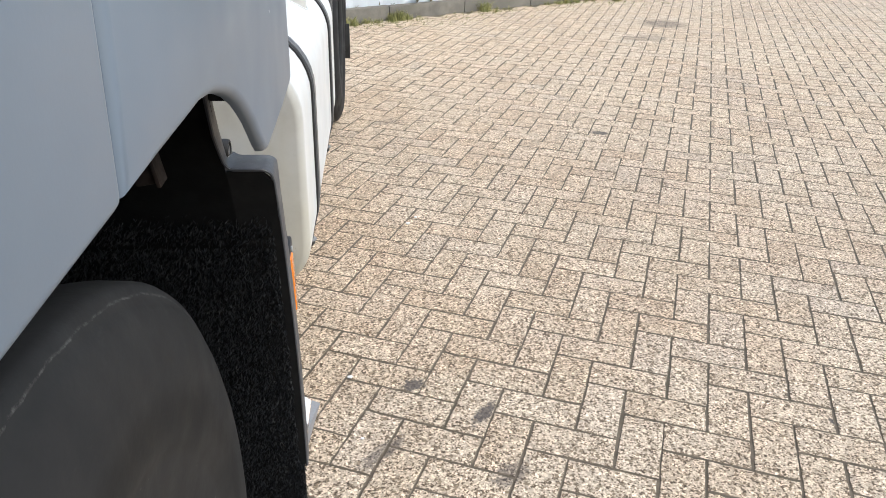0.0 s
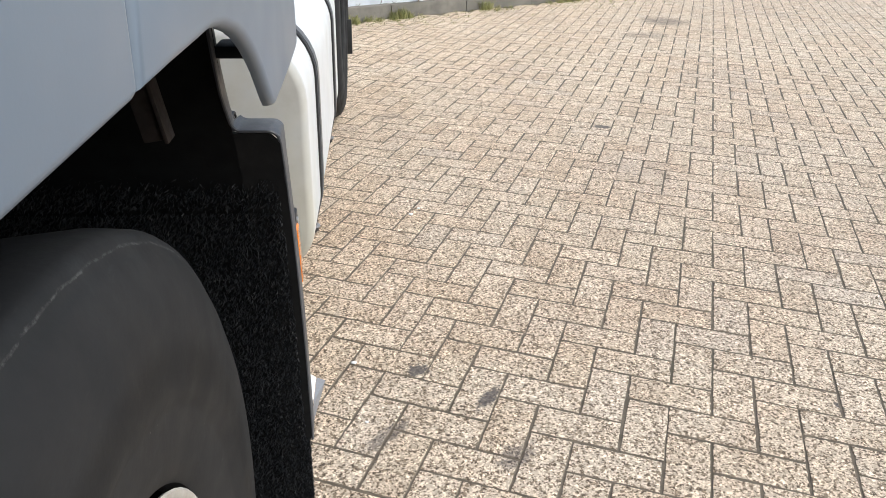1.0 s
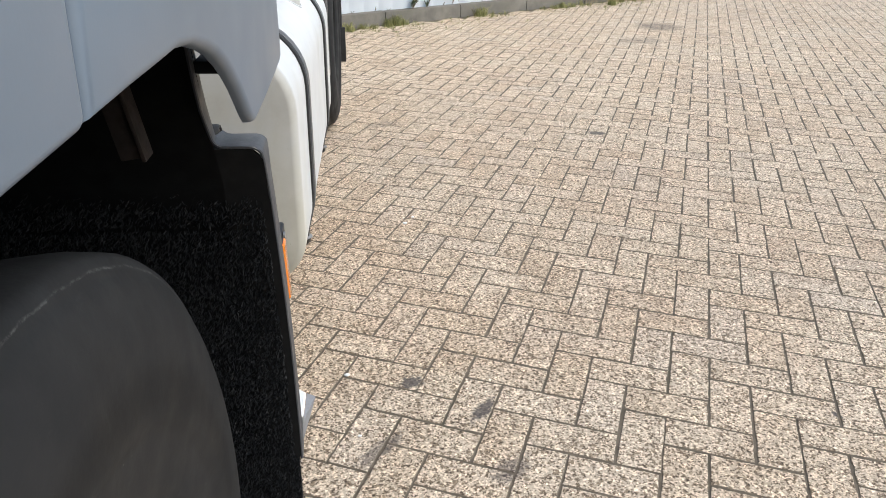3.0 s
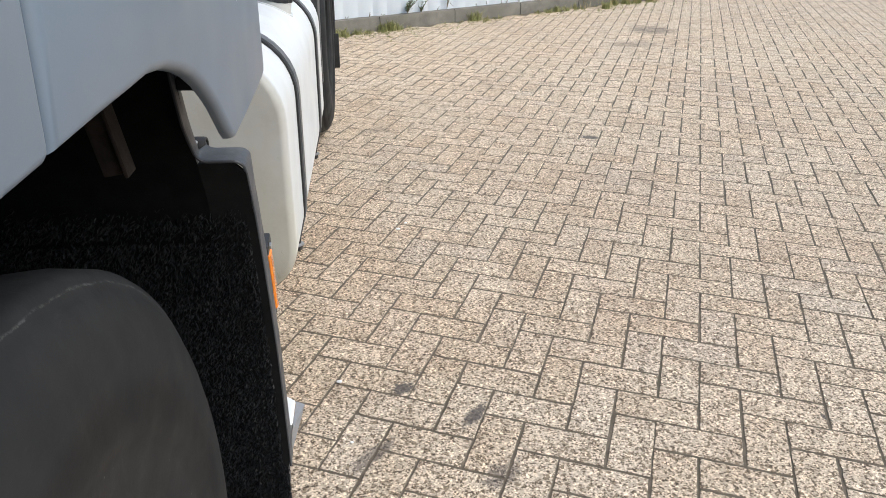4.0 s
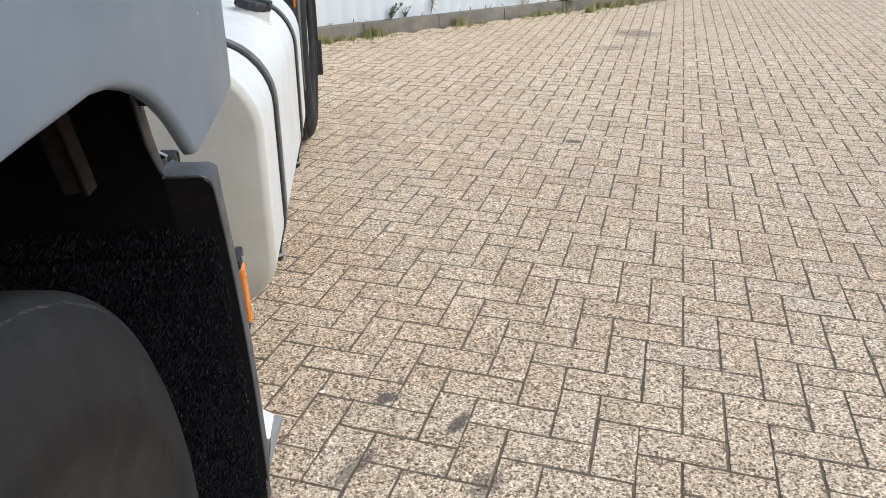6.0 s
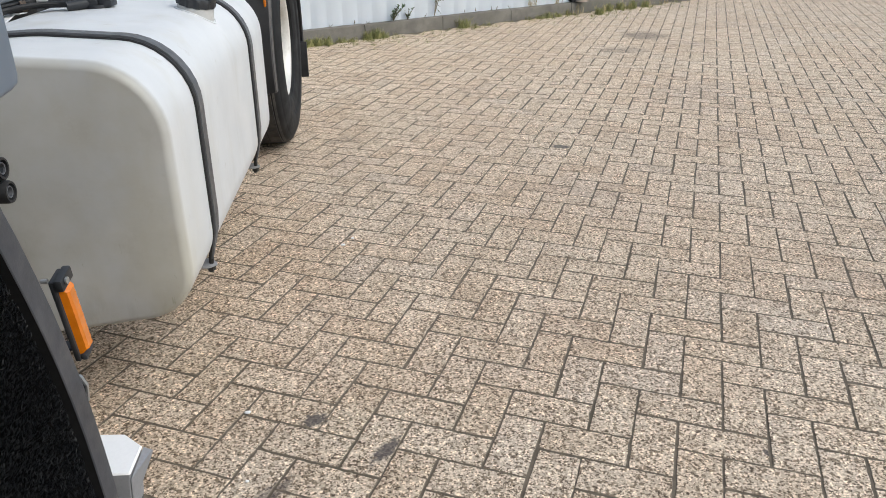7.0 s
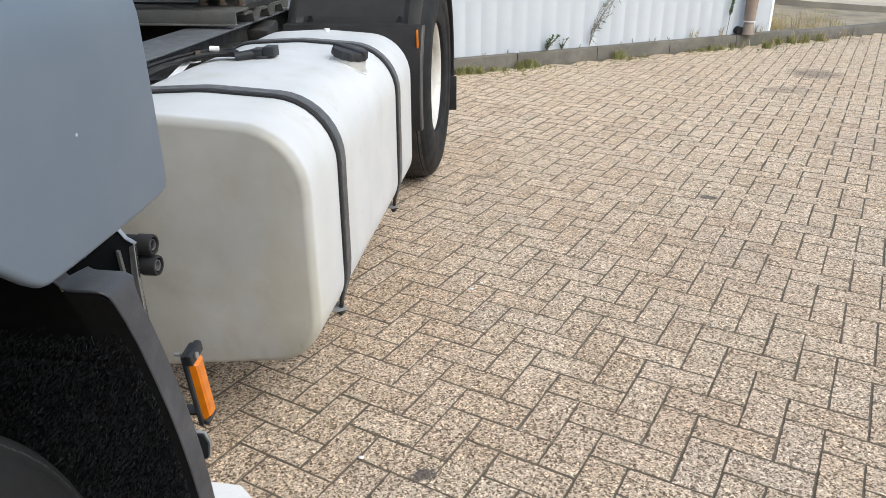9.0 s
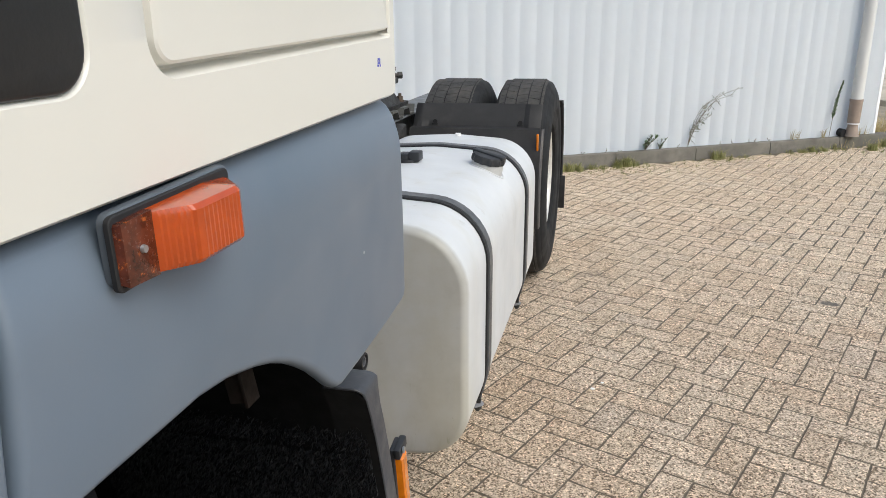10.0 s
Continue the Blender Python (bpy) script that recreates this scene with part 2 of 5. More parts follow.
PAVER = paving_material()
SAND = simple("joint_bed_sand", (0.118, 0.095, 0.070), 0.95, vary=0.35, scale=30.0, bump=0.5, bscale=300.0, dirt=(0.085, 0.072, 0.050), dirt_at=(0.50, 0.66), dirt_scale=2.2)
JOINT = simple("joint_sand_shade", (0.165, 0.135, 0.102), 0.95, vary=0.5, scale=40.0, bump=0.5, bscale=300.0, dirt=(0.115, 0.098, 0.068), dirt_at=(0.50, 0.72), dirt_scale=3.0)
GROUND = simple("dry_earth", (0.30, 0.255, 0.19), 0.95, vary=0.35, scale=2.2, bump=0.6, bscale=40.0, dirt=(0.16, 0.15, 0.08), dirt_scale=1.3)
SLAB = simple("pale_slab", (0.50, 0.44, 0.35), 0.9, vary=0.25, scale=1.4, bump=0.3, bscale=60.0, dirt=(0.36, 0.31, 0.24), dirt_scale=0.9)
KERB = simple("kerb_concrete", (0.158, 0.146, 0.125), 0.92, vary=0.3, scale=6.0, bump=0.5, bscale=120.0, dirt=(0.09, 0.088, 0.065), dirt_at=(0.5, 0.75), dirt_scale=3.0)
CLAD = simple("white_sheet_metal", (0.89, 0.915, 0.935), 0.32, vary=0.012, scale=0.8, gloss_vary=0.02)
PANEL = panel_material()
CAB = simple("cream_cab_paint", (0.70, 0.685, 0.63), 0.3, vary=0.006, scale=1.5, bscale=30.0, coat=0.4, gloss_vary=0.01)
TANK = tank_material()
TYRE = tyre_material()
TREAD = simple("dusty_tread", (0.034, 0.0325, 0.031), 0.8, vary=0.3, scale=14.0, bump=0.4, bscale=140.0, dirt=(0.075, 0.068, 0.058), dirt_at=(0.45, 0.75), dirt_scale=8.0)
BLACK = simple("black_plastic", (0.022, 0.024, 0.028), 0.5, vary=0.3, scale=7.0, bump=0.15, bscale=300.0, dirt=(0.06, 0.06, 0.06), dirt_at=(0.55, 0.85))
GRIP = simple("glossy_black_plastic", (0.0065, 0.0072, 0.0085), 0.38, vary=0.2, scale=9.0, bump=0.1, bscale=300.0)
DARK = simple("inner_black", (0.012, 0.0145, 0.018), 0.75, vary=0.4, scale=5.0, bump=0.2, bscale=150.0)
FENDER = simple("slate_plastic", (0.048, 0.052, 0.062), 0.5, vary=0.15, scale=10.0, bump=0.25, bscale=350.0, dirt=(0.12, 0.12, 0.125), dirt_at=(0.55, 0.9))
GUARD = simple("sooty_plastic", (0.052, 0.051, 0.052), 0.55, vary=0.25, scale=5.0, bump=0.2, bscale=250.0, dirt=(0.085, 0.078, 0.075), dirt_at=(0.5, 0.8), dirt_scale=4.0)
STRAP = simple("strap_steel", (0.098, 0.102, 0.112), 0.45, 0.2, vary=0.2, scale=15.0, bump=0.1, dirt=(0.05, 0.05, 0.05))
NECK = simple("neck_paint", (0.50, 0.50, 0.49), 0.5, vary=0.08, scale=20.0, dirt=(0.36, 0.35, 0.32), dirt_scale=14.0)
RUBBER = simple("strap_rubber", (0.012, 0.0122, 0.0135), 0.7, vary=0.2)
DARK.node_tree.nodes["Principled BSDF"].inputs["Specular IOR Level"].default_value = 0.22
STEEL = simple("painted_chassis", (0.095, 0.096, 0.093), 0.55, 0.1, vary=0.25, scale=8.0, bump=0.3, bscale=120.0, dirt=(0.085, 0.08, 0.07), dirt_at=(0.45, 0.75), dirt_scale=6.0)
GREASE = simple("greasy_steel", (0.034, 0.033, 0.032), 0.55, 0.3, vary=0.4, scale=9.0, bump=0.5, bscale=90.0, dirt=(0.085, 0.077, 0.065), dirt_at=(0.55, 0.85), dirt_scale=9.0)
RAIL = simple("rail_paint", (0.120, 0.127, 0.138), 0.5, vary=0.08, scale=6.0, bump=0.15, bscale=120.0, dirt=(0.12, 0.12, 0.12), dirt_at=(0.58, 0.8), dirt_scale=12.0)
ZINC = simple("dull_zinc", (0.42, 0.43, 0.44), 0.4, 0.8, vary=0.2, scale=25.0, bump=0.2)
RUST = simple("rusty_steel", (0.095, 0.070, 0.052), 0.85, 0.1, vary=0.5, scale=22.0, bump=0.5, bscale=160.0, dirt=(0.05, 0.04, 0.035))
FELT = simple("guard_black", (0.0042, 0.0047, 0.0056), 0.85, vary=0.3, scale=12.0, bump=0.2, bscale=300.0)
FELT.node_tree.nodes["Principled BSDF"].inputs["Specular IOR Level"].default_value = 0.25
OLD_RUST = simple("old_rust", (0.0125, 0.0072, 0.0052), 0.9, vary=0.5, scale=22.0, bump=0.5, bscale=160.0)
RIM = simple("white_rim", (0.62, 0.61, 0.58), 0.4, 0.2, vary=0.1, scale=8.0, bump=0.1, dirt=(0.26, 0.22, 0.17), dirt_at=(0.5, 0.8))
WHITE = simple("white_powder_coat", (0.80, 0.80, 0.80), 0.4, vary=0.04, scale=6.0, dirt=(0.5, 0.49, 0.46), dirt_at=(0.62, 0.9), dirt_scale=12.0)
# grey of the strap ears; on the step box it paints the shaded sides
STEP_GREY = simple("step_grey", (0.24, 0.245, 0.26), 0.5, vary=0.12, scale=14.0, dirt=(0.15, 0.145, 0.135))
AMBER = lens_material("amber_lens", (0.70, 0.20, 0.008))
AMBER.node_tree.nodes["Principled BSDF"].inputs["Coat Weight"].default_value = 0.6
ORANGE = lens_material("orange_lens", (0.47, 0.066, 0.003))
HOOD = simple("lamp_hood_plastic", (0.085, 0.10, 0.118), 0.4, vary=0.15, scale=30.0)
LENS_BASE = simple("lamp_inside", (0.085, 0.021, 0.010), 0.2, vary=0.6, scale=140.0, dirt=(0.40, 0.10, 0.02), dirt_at=(0.60, 0.66), dirt_scale=150.0)
PIPE = simple("brown_pvc", (0.30, 0.235, 0.19), 0.5, vary=0.15, scale=12.0, dirt=(0.36, 0.32, 0.27))
PIPE_WHITE = simple("off_white_pipe", (0.66, 0.66, 0.64), 0.4, vary=0.05, scale=3.0)
BLUE = simple("blue_print", (0.10, 0.12, 0.5), 0.4, vary=0.1)
GRASS = grass_material("green_blades", (0.14, 0.16, 0.045), (0.36, 0.34, 0.14))
STRAW = grass_material("dry_blades", (0.36, 0.28, 0.12), (0.58, 0.48, 0.26))
WEED = grass_material("weed_leaves", (0.05, 0.095, 0.04), (0.13, 0.18, 0.085))
STALK = simple("weed_stalks", (0.17, 0.14, 0.09), 0.8, vary=0.3)


# ---- building tools ----
def thing(name, place, label, category, group="", kind=""):
    ob = new(name)
    ob.location = place
    return tagged(ob, label, category, group, kind)


def mesh_of(name, bm, mat, smooth=None):
    bmesh.ops.recalc_face_normals(bm, faces=bm.faces[:])
    data = bpy.data.meshes.new(name)
    if smooth is not None:
        lim = radians(smooth)
        for face in bm.faces:
            face.smooth = True
        for e in bm.edges:
            e.smooth = len(e.link_faces) == 2 and e.calc_face_angle(0.0) < lim
    bm.to_mesh(data)
    bm.free()
    data.materials.append(mat)
    return data


def part(name, bm, mat, parent, label="", smooth=35):
    """Links a bmesh, given in world places, as one mesh under a thing or a part."""
    ob = new(name, mesh_of(name, bm, mat, smooth))
    if parent is not None:
        ob.parent = parent
        root, shift = parent, Vector()
        while root is not None:
            shift += root.location
            root = root.parent
        ob.data.transform(Matrix.Translation(-shift))
    return tagged(ob, label)


def box(bm, lo, hi, bevel=0.0, turn=None, about=None):
    """A box between two corners, with its edges rounded."""
    c, s = (Vector(lo) + Vector(hi)) / 2, Vector(hi) - Vector(lo)
    made = bmesh.ops.create_cube(bm, size=1.0, matrix=Matrix.Diagonal((*s, 1)))
    verts = made["verts"]
    if bevel:
        edges = list({e for v in verts for e in v.link_edges})
        res = bmesh.ops.bevel(bm, geom=edges, offset=bevel, segments=2, affect="EDGES", profile=0.5)
        verts = list({v for v in verts if v.is_valid} | set(res["verts"]))
    m = Matrix.Translation(c)
    if turn is not None:
        m = Matrix.Translation(about or c) @ turn @ Matrix.Translation(c - Vector(about or c))
    bmesh.ops.transform(bm, matrix=m, verts=verts)
    return verts


def rod(bm, a, b, r, r2=None, n=12, caps=True):
    a, b = Vector(a), Vector(b)
    m = Matrix.Translation((a + b) / 2) @ (b - a).to_track_quat("Z", "Y").to_matrix().to_4x4()
    return bmesh.ops.create_cone(bm, cap_ends=caps, segments=n, radius1=r, radius2=r if r2 is None else r2, depth=(b - a).length, matrix=m)["verts"]


def tube(bm, pts, r, n=8):
    """A round tube along points."""
    rings = []
    pts = [Vector(p) for p in pts]
    for i, p in enumerate(pts):
        d = (pts[min(i + 1, len(pts) - 1)] - pts[max(i - 1, 0)]).normalized()
        q = d.to_track_quat("Z", "Y").to_matrix()
        rings.append([bm.verts.new(p + q @ Vector((r * math.cos(k * math.tau / n), r * math.sin(k * math.tau / n), 0))) for k in range(n)])
    for a, b in zip(rings, rings[1:]):
        for k in range(n):
            bm.faces.new((a[k], a[(k + 1) % n], b[(k + 1) % n], b[k]))
    bm.faces.new(rings[0][::-1])
    bm.faces.new(rings[-1])


def bend(pts, steps=6):
    """A smooth line through points."""
    pts = [Vector(p) for p in pts]
    out = []
    for i in range(len(pts) - 1):
        p0, p1, p2, p3 = pts[max(i - 1, 0)], pts[i], pts[i + 1], pts[min(i + 2, len(pts) - 1)]
        for k in range(steps):
            t = k / steps
            out.append(0.5 * ((2 * p1) + (p2 - p0) * t + (2 * p0 - 5 * p1 + 4 * p2 - p3) * t * t + (3 * p1 - p0 - 3 * p2 + p3) * t**3))
    return out + [pts[-1]]


def round_poly(corners, steps=8):
    """A closed outline in two dimensions from (a, b, radius) corners."""
    out, n = [], len(corners)
    for i, (a, b, r) in enumerate(corners):
        p, q, s = Vector((a, b)), Vector(corners[i - 1][:2]), Vector(corners[(i + 1) % n][:2])
        if r <= 0:
            out.append(p)
            continue
        u, v = (q - p).normalized(), (s - p).normalized()
        ang = u.angle(v)
        d = r / math.tan(ang / 2)
        c = p + (u + v).normalized() * (r / math.sin(ang / 2))
        a0, a1 = p + u * d - c, p + v * d - c
        turn = math.atan2(a0.x * a1.y - a0.y * a1.x, a0.dot(a1))
        for k in range(steps + 1):
            w = turn * k / steps
            out.append(c + Vector((a0.x * math.cos(w) - a0.y * math.sin(w), a0.x * math.sin(w) + a0.y * math.cos(w))))
    return out


def inset(loop, d):
    """Moves a closed outline inwards by d."""
    n, area = len(loop), sum(loop[i - 1].x * loop[i].y - loop[i].x * loop[i - 1].y for i in range(len(loop)))
    out = []
    for i in range(n):
        e = (loop[(i + 1) % n] - loop[i - 1]).normalized()
        out.append(loop[i] + Vector((-e.y, e.x)) * (d if area > 0 else -d))
    return out


def loft(bm, rings, close_ends=(True, True)):
    """Skins closed rings of points."""
    made = [[bm.verts.new(p) for p in ring] for ring in rings]
    n = len(made[0])
    for a, b in zip(made, made[1:]):
        for k in range(n):
            bm.faces.new((a[k], a[(k + 1) % n], b[(k + 1) % n], b[k]))
    if close_ends[0]:
        bm.faces.new(made[0][::-1])
    if close_ends[1]:
        bm.faces.new(made[-1])
    return made


def lathe(bm, profile, centre, n=72):
    """Turns a line of (x, radius) about an axle that runs along x."""
    cx, cy, cz = centre
    rings = [[bm.verts.new((cx + x, cy + r * math.cos(k * math.tau / n), cz + r * math.sin(k * math.tau / n))) for k in range(n)] for x, r in profile]
    for a, b in zip(rings, rings[1:]):
        for k in range(n):
            bm.faces.new((a[k], a[(k + 1) % n], b[(k + 1) % n], b[k]))
    return rings


def plate_with_recesses(bm, x, outline, recesses, share=None):
    """A flat skin facing +x with sunken, rounded pockets. Outlines are (y, z); a recess is (outline, steps of inset and depth); share scales the depth by place."""
    loops = []
    for loop in [outline] + [r[0] for r in recesses]:
        vs = [bm.verts.new((x, p.x, p.y)) for p in loop]
        loops.append((vs, [bm.edges.new((vs[i - 1], vs[i])) for i in range(len(vs))]))
    bmesh.ops.triangle_fill(bm, use_beauty=True, use_dissolve=False, edges=[e for _, es in loops for e in es], normal=(1, 0, 0))
    for (vs, _), (loop, steps) in zip(loops[1:], recesses):
        last = vs
        for f, g in steps:
            ring = [bm.verts.new((x - g * (share(p) if share else 1.0), p.x, p.y)) for p in inset(loop, f)]
            for k in range(len(ring)):
                bm.faces.new((last[k - 1], last[k], ring[k], ring[k - 1]))
            last = ring
        bm.faces.new(last)


def slab_from_outline(bm, outline, x_out, x_in, edge, segs=3):
    """A plate seen along x from an outline in (y, z): rounded outer edge, then straight back to x_in."""
    rings = []
    for k in range(segs + 1):
        w = k / segs * math.pi / 2
        rings.append([(x_out - edge + edge * math.cos(w), p.x, p.y) for p in inset(outline, edge * (1 - math.sin(w)))])
    rings.append([(x_in, p.x, p.y) for p in outline])
    loft(bm, rings, (True, True))


# ---- truck ----
truck = thing("tractor_truck", (-1.5, 0.0, 0.0), "parked cream tractor truck with grey panels and white fuel tank", "truck")


def vec(pts):
    return [Vector(p) for p in pts]


# cab: shell and the side skin with its pockets
bm = bmesh.new()
box(bm, (-2.70, -2.75, 1.275), (-0.274, -0.730, 3.7), 0.03)
cab_body = part("cab_body", bm, CAB, truck)
GROOVE = ((0.0008, 0.0006), (0.002, 0.0025), (0.0038, 0.006), (0.0050, 0.0080), (0.0066, 0.0080), (0.0076, 0.0050), (0.0090, 0.0012), (0.0110, 0.0004))
STEP = ((0.0006, 0.0005), (0.0014, 0.0016), (0.0022, 0.003), (0.003, 0.004))
bm = bmesh.new()
skin = round_poly([(-2.6, 1.2340, 0.0), (-0.7425, 1.2645, 0.010), (-0.7425, 3.6, 0.02), (-2.6, 3.6, 0.0)], 5)
pocket = round_poly([(-1.222, 1.3135, 0.026), (-0.7575, 1.3285, 0.005), (-0.7575, 2.1, 0.03), (-1.219, 2.1, 0.03)], 8)
grip = round_poly([(-1.75, 1.3095, 0.03), (-1.2705, 1.3112, 0.026), (-1.269, 1.52, 0.03), (-1.75, 1.52, 0.03)], 8)
plate_with_recesses(bm, -0.2435, skin, [(pocket, GROOVE), (grip, STEP)], lambda p: 1.0 if p.x < -1.24 else 0.35 + 1.45 * min(1.0, max(0.0, (1.352 - p.y) / 0.02)))
rim_pts = [(-0.2435, p.x, p.y) for p in skin]
loft(bm, [rim_pts, [(-0.2445, p.x, p.y) for p in inset(skin, -0.0010)], [(-0.2470, p.x, p.y) for p in inset(skin, -0.0028)], [(-0.2750, p.x, p.y) for p in inset(skin, -0.0030)]], (False, False))
cab_side = part("cab_side", bm, CAB, truck, "cream painted cab side with a sunken locker panel", smooth=30)
bm = bmesh.new()
gl = round_poly([(-1.746, 1.3120, 0.026), (-1.2733, 1.3137, 0.024), (-1.2715, 1.515, 0.026), (-1.746, 1.515, 0.028)], 8)
slab_from_outline(bm, gl, -0.2430, -0.2505, 0.003)
box(bm, (-0.2490, -1.70, 1.36), (-0.2385, -1.33, 1.40), 0.005)
part("grip_plate", bm, GRIP, cab_side, "black plastic plate let into the cream cab side")
bm = bmesh.new()
for y, z, a, b in ((-0.8030, 1.3065, 0.0075, 0.0022), (-0.8062, 1.3045, 0.0022, 0.0042), (-0.7998, 1.3045, 0.0022, 0.0042), (-0.8030, 1.3020, 0.0085, 0.0024), (-0.8075, 1.2995, 0.0022, 0.0026), (-0.8040, 1.2990, 0.0016, 0.0022), (-0.7985, 1.2992, 0.0022, 0.0026)):
    o = round_poly([(y - a / 2, z - b / 2, b * 0.3), (y + a / 2, z - b / 2, b * 0.3), (y + a / 2, z + b / 2, b * 0.3), (y - a / 2, z + b / 2, b * 0.3)], 3)
    slab_from_outline(bm, o, -0.2429, -0.2437, 0.0002)
part("sticker", bm, BLUE, cab_side, "small worn blue sticker")

# grey lower side panel with the wheel-arch cut-out
arch = [(-1.366, 1.1040), (-1.31, 1.1035), (-1.25, 1.1030), (-1.21, 1.1030), (-1.17, 1.0980), (-1.128, 1.0870), (-1.10, 1.0770), (-1.07, 1.0625), (-1.045, 1.0470), (-1.0245, 1.0325), (-1.003, 1.0140), (-0.985, 0.9980)]
rear = [(-0.970, 0.9875), (-0.957, 0.9845), (-0.90, 0.9855), (-0.80, 0.9895), (-0.742, 0.9935), (-0.727, 0.9965), (-0.7205, 1.008), (-0.7195, 1.10), (-0.7225, 1.20), (-0.7255, 1.238), (-0.733, 1.252), (-0.746, 1.2575)]
topl = [(-0.90, 1.2550), (-1.05, 1.2520), (-1.20, 1.2490), (-1.338, 1.2465), (-1.3490, 1.240), (-1.3535, 1.20), (-1.3595, 1.15)]
outline = vec(arch + rear + topl)
bm = bmesh.new()
rings = []
for k in range(5):
    w = k / 4 * math.pi / 2
    e = 0.0075
    rings.append([(-0.2435 - e + e * math.cos(w), p.x, p.y) for p in inset(outline, e * (1 - math.sin(w)))])
rings += [[(-0.2555, p.x, p.y) for p in outline]]
loft(bm, rings)
for zc in (1.190, 1.203, 1.215, 1.226, 1.236):
    bmesh.ops.bisect_plane(bm, geom=bm.verts[:] + bm.edges[:] + bm.faces[:], plane_co=(0, 0, zc), plane_no=(0, 0, 1))
for v in bm.verts:
    k = min(1.0, max(0.0, (v.co.z - 1.190) / 0.062))
    v.co.x -= 0.016 * k * k
side_panel = part("side_panel", bm, PANEL, truck, "weathered grey plastic panel with a wheel-arch cut-out", smooth=50)
bm = bmesh.new()
outline2 = round_poly([(-2.35, 1.1030, 0.014), (-1.3705, 1.1030, 0.008), (-1.3545, 1.2445, 0.008), (-2.35, 1.2290, 0.014)], 5)
slab_from_outline(bm, outline2, -0.2440, -0.285, 0.006, 4)
part("door_panel", bm, PANEL, truck, "weathered grey plastic lower door panel", smooth=50)
bm = bmesh.new()
box(bm, (-0.280, -1.3765, 1.108), (-0.2560, -1.3480, 1.245))
part("seam_seal", bm, BLACK, truck)
# black strip in the gap under the cab edge, standing for its shadow
bm = bmesh.new()
box(bm, (-0.290, -2.6, 1.225), (-0.264, -0.750, 1.270))
part("gap_seal", bm, RUBBER, truck)

# side turn lamp on the grey panel, a little askew
ASKEW = Matrix.Translation((0, -1.28, 1.2085)) @ Matrix.Rotation(radians(1.8), 4, "X") @ Matrix.Translation((0, 1.28, -1.2085))
bm = bmesh.new()
hood = round_poly([(-1.2815, 1.2083, 0.005), (-1.158, 1.2085, 0.006), (-1.150, 1.2515, 0.008), (-1.2818, 1.2505, 0.007)], 6)
slab_from_outline(bm, hood, -0.2395, -0.246, 0.003)
bm.transform(ASKEW)
lamp = part("side_lamp", bm, HOOD, truck, "orange ribbed side turn lamp")
bm = bmesh.new()
sections = [(-1.2805, 0.003, 0.003), (-1.279, 0.007, 0.0015), (-1.2545, 0.0085, 0.0), (-1.2535, 0.010, 0.0)]
for k in range(15):
    f = k / 14
    sections.append((-1.2535 + 0.0185 * f, 0.0100 + 0.0165 * f + (0.0007 if k % 2 else 0.0), 0.0))
sections += [(-1.2335 + 0.0022 * k, 0.0268 + 0.0001 * k + (0.0006 if k % 2 else 0.0), 0.0) for k in range(20)]
sections += [(-1.188, 0.0280, 0.0), (-1.1835, 0.0255, 0.001), (-1.168, 0.010, 0.002), (-1.160, 0.003, 0.003)]
rings = []
for y, h, s in sections:
    rings.append([(-0.2400, y, 1.2085 + s), (-0.2400 + h * 0.90, y, 1.2095 + s), (-0.2400 + h, y, 1.2125 + s), (-0.2400 + h, y, 1.2425 - s), (-0.2400 + h * 0.90, y, 1.2455 - s), (-0.2400, y, 1.2465 - s)])
loft(bm, rings)
bm.transform(ASKEW)
part("lens", bm, ORANGE, lamp, "orange ribbed plastic lens", smooth=25)
bm = bmesh.new()
gasket = round_poly([(-1.2835, 1.2060, 0.005), (-1.1570, 1.2060, 0.005), (-1.1570, 1.2495, 0.005), (-1.2835, 1.2495, 0.005)], 4)
loft(bm, [[(-0.2405, p.x, p.y) for p in gasket], [(-0.2375, p.x, p.y) for p in gasket], [(-0.2370, p.x, p.y) for p in inset(gasket, 0.0006)]])
bm.transform(ASKEW)
part("gasket", bm, RUBBER, lamp, "black rim round the lens")
bm = bmesh.new()
loft(bm, [[(-0.2402, y, 1.2083 + e), (-0.2400 + hh, y, 1.2083 + e), (-0.2400 + hh, y, 1.2467 - e), (-0.2402, y, 1.2467 - e)] for y, hh, e in ((-1.2812, 0.0030, 0.003), (-1.2797, 0.0076, 0.0012), (-1.2545, 0.0091, 0.0), (-1.2537, 0.0088, 0.0))])
bm.transform(ASKEW)
part("lens_end", bm, LENS_BASE, lamp)
bm = bmesh.new()
rod(bm, (-0.232, -1.2655, 1.2275), (-0.2295, -1.2655, 1.2275), 0.0026, 0.0022, 14)
bm.transform(ASKEW)
part("screw", bm, ZINC, lamp)


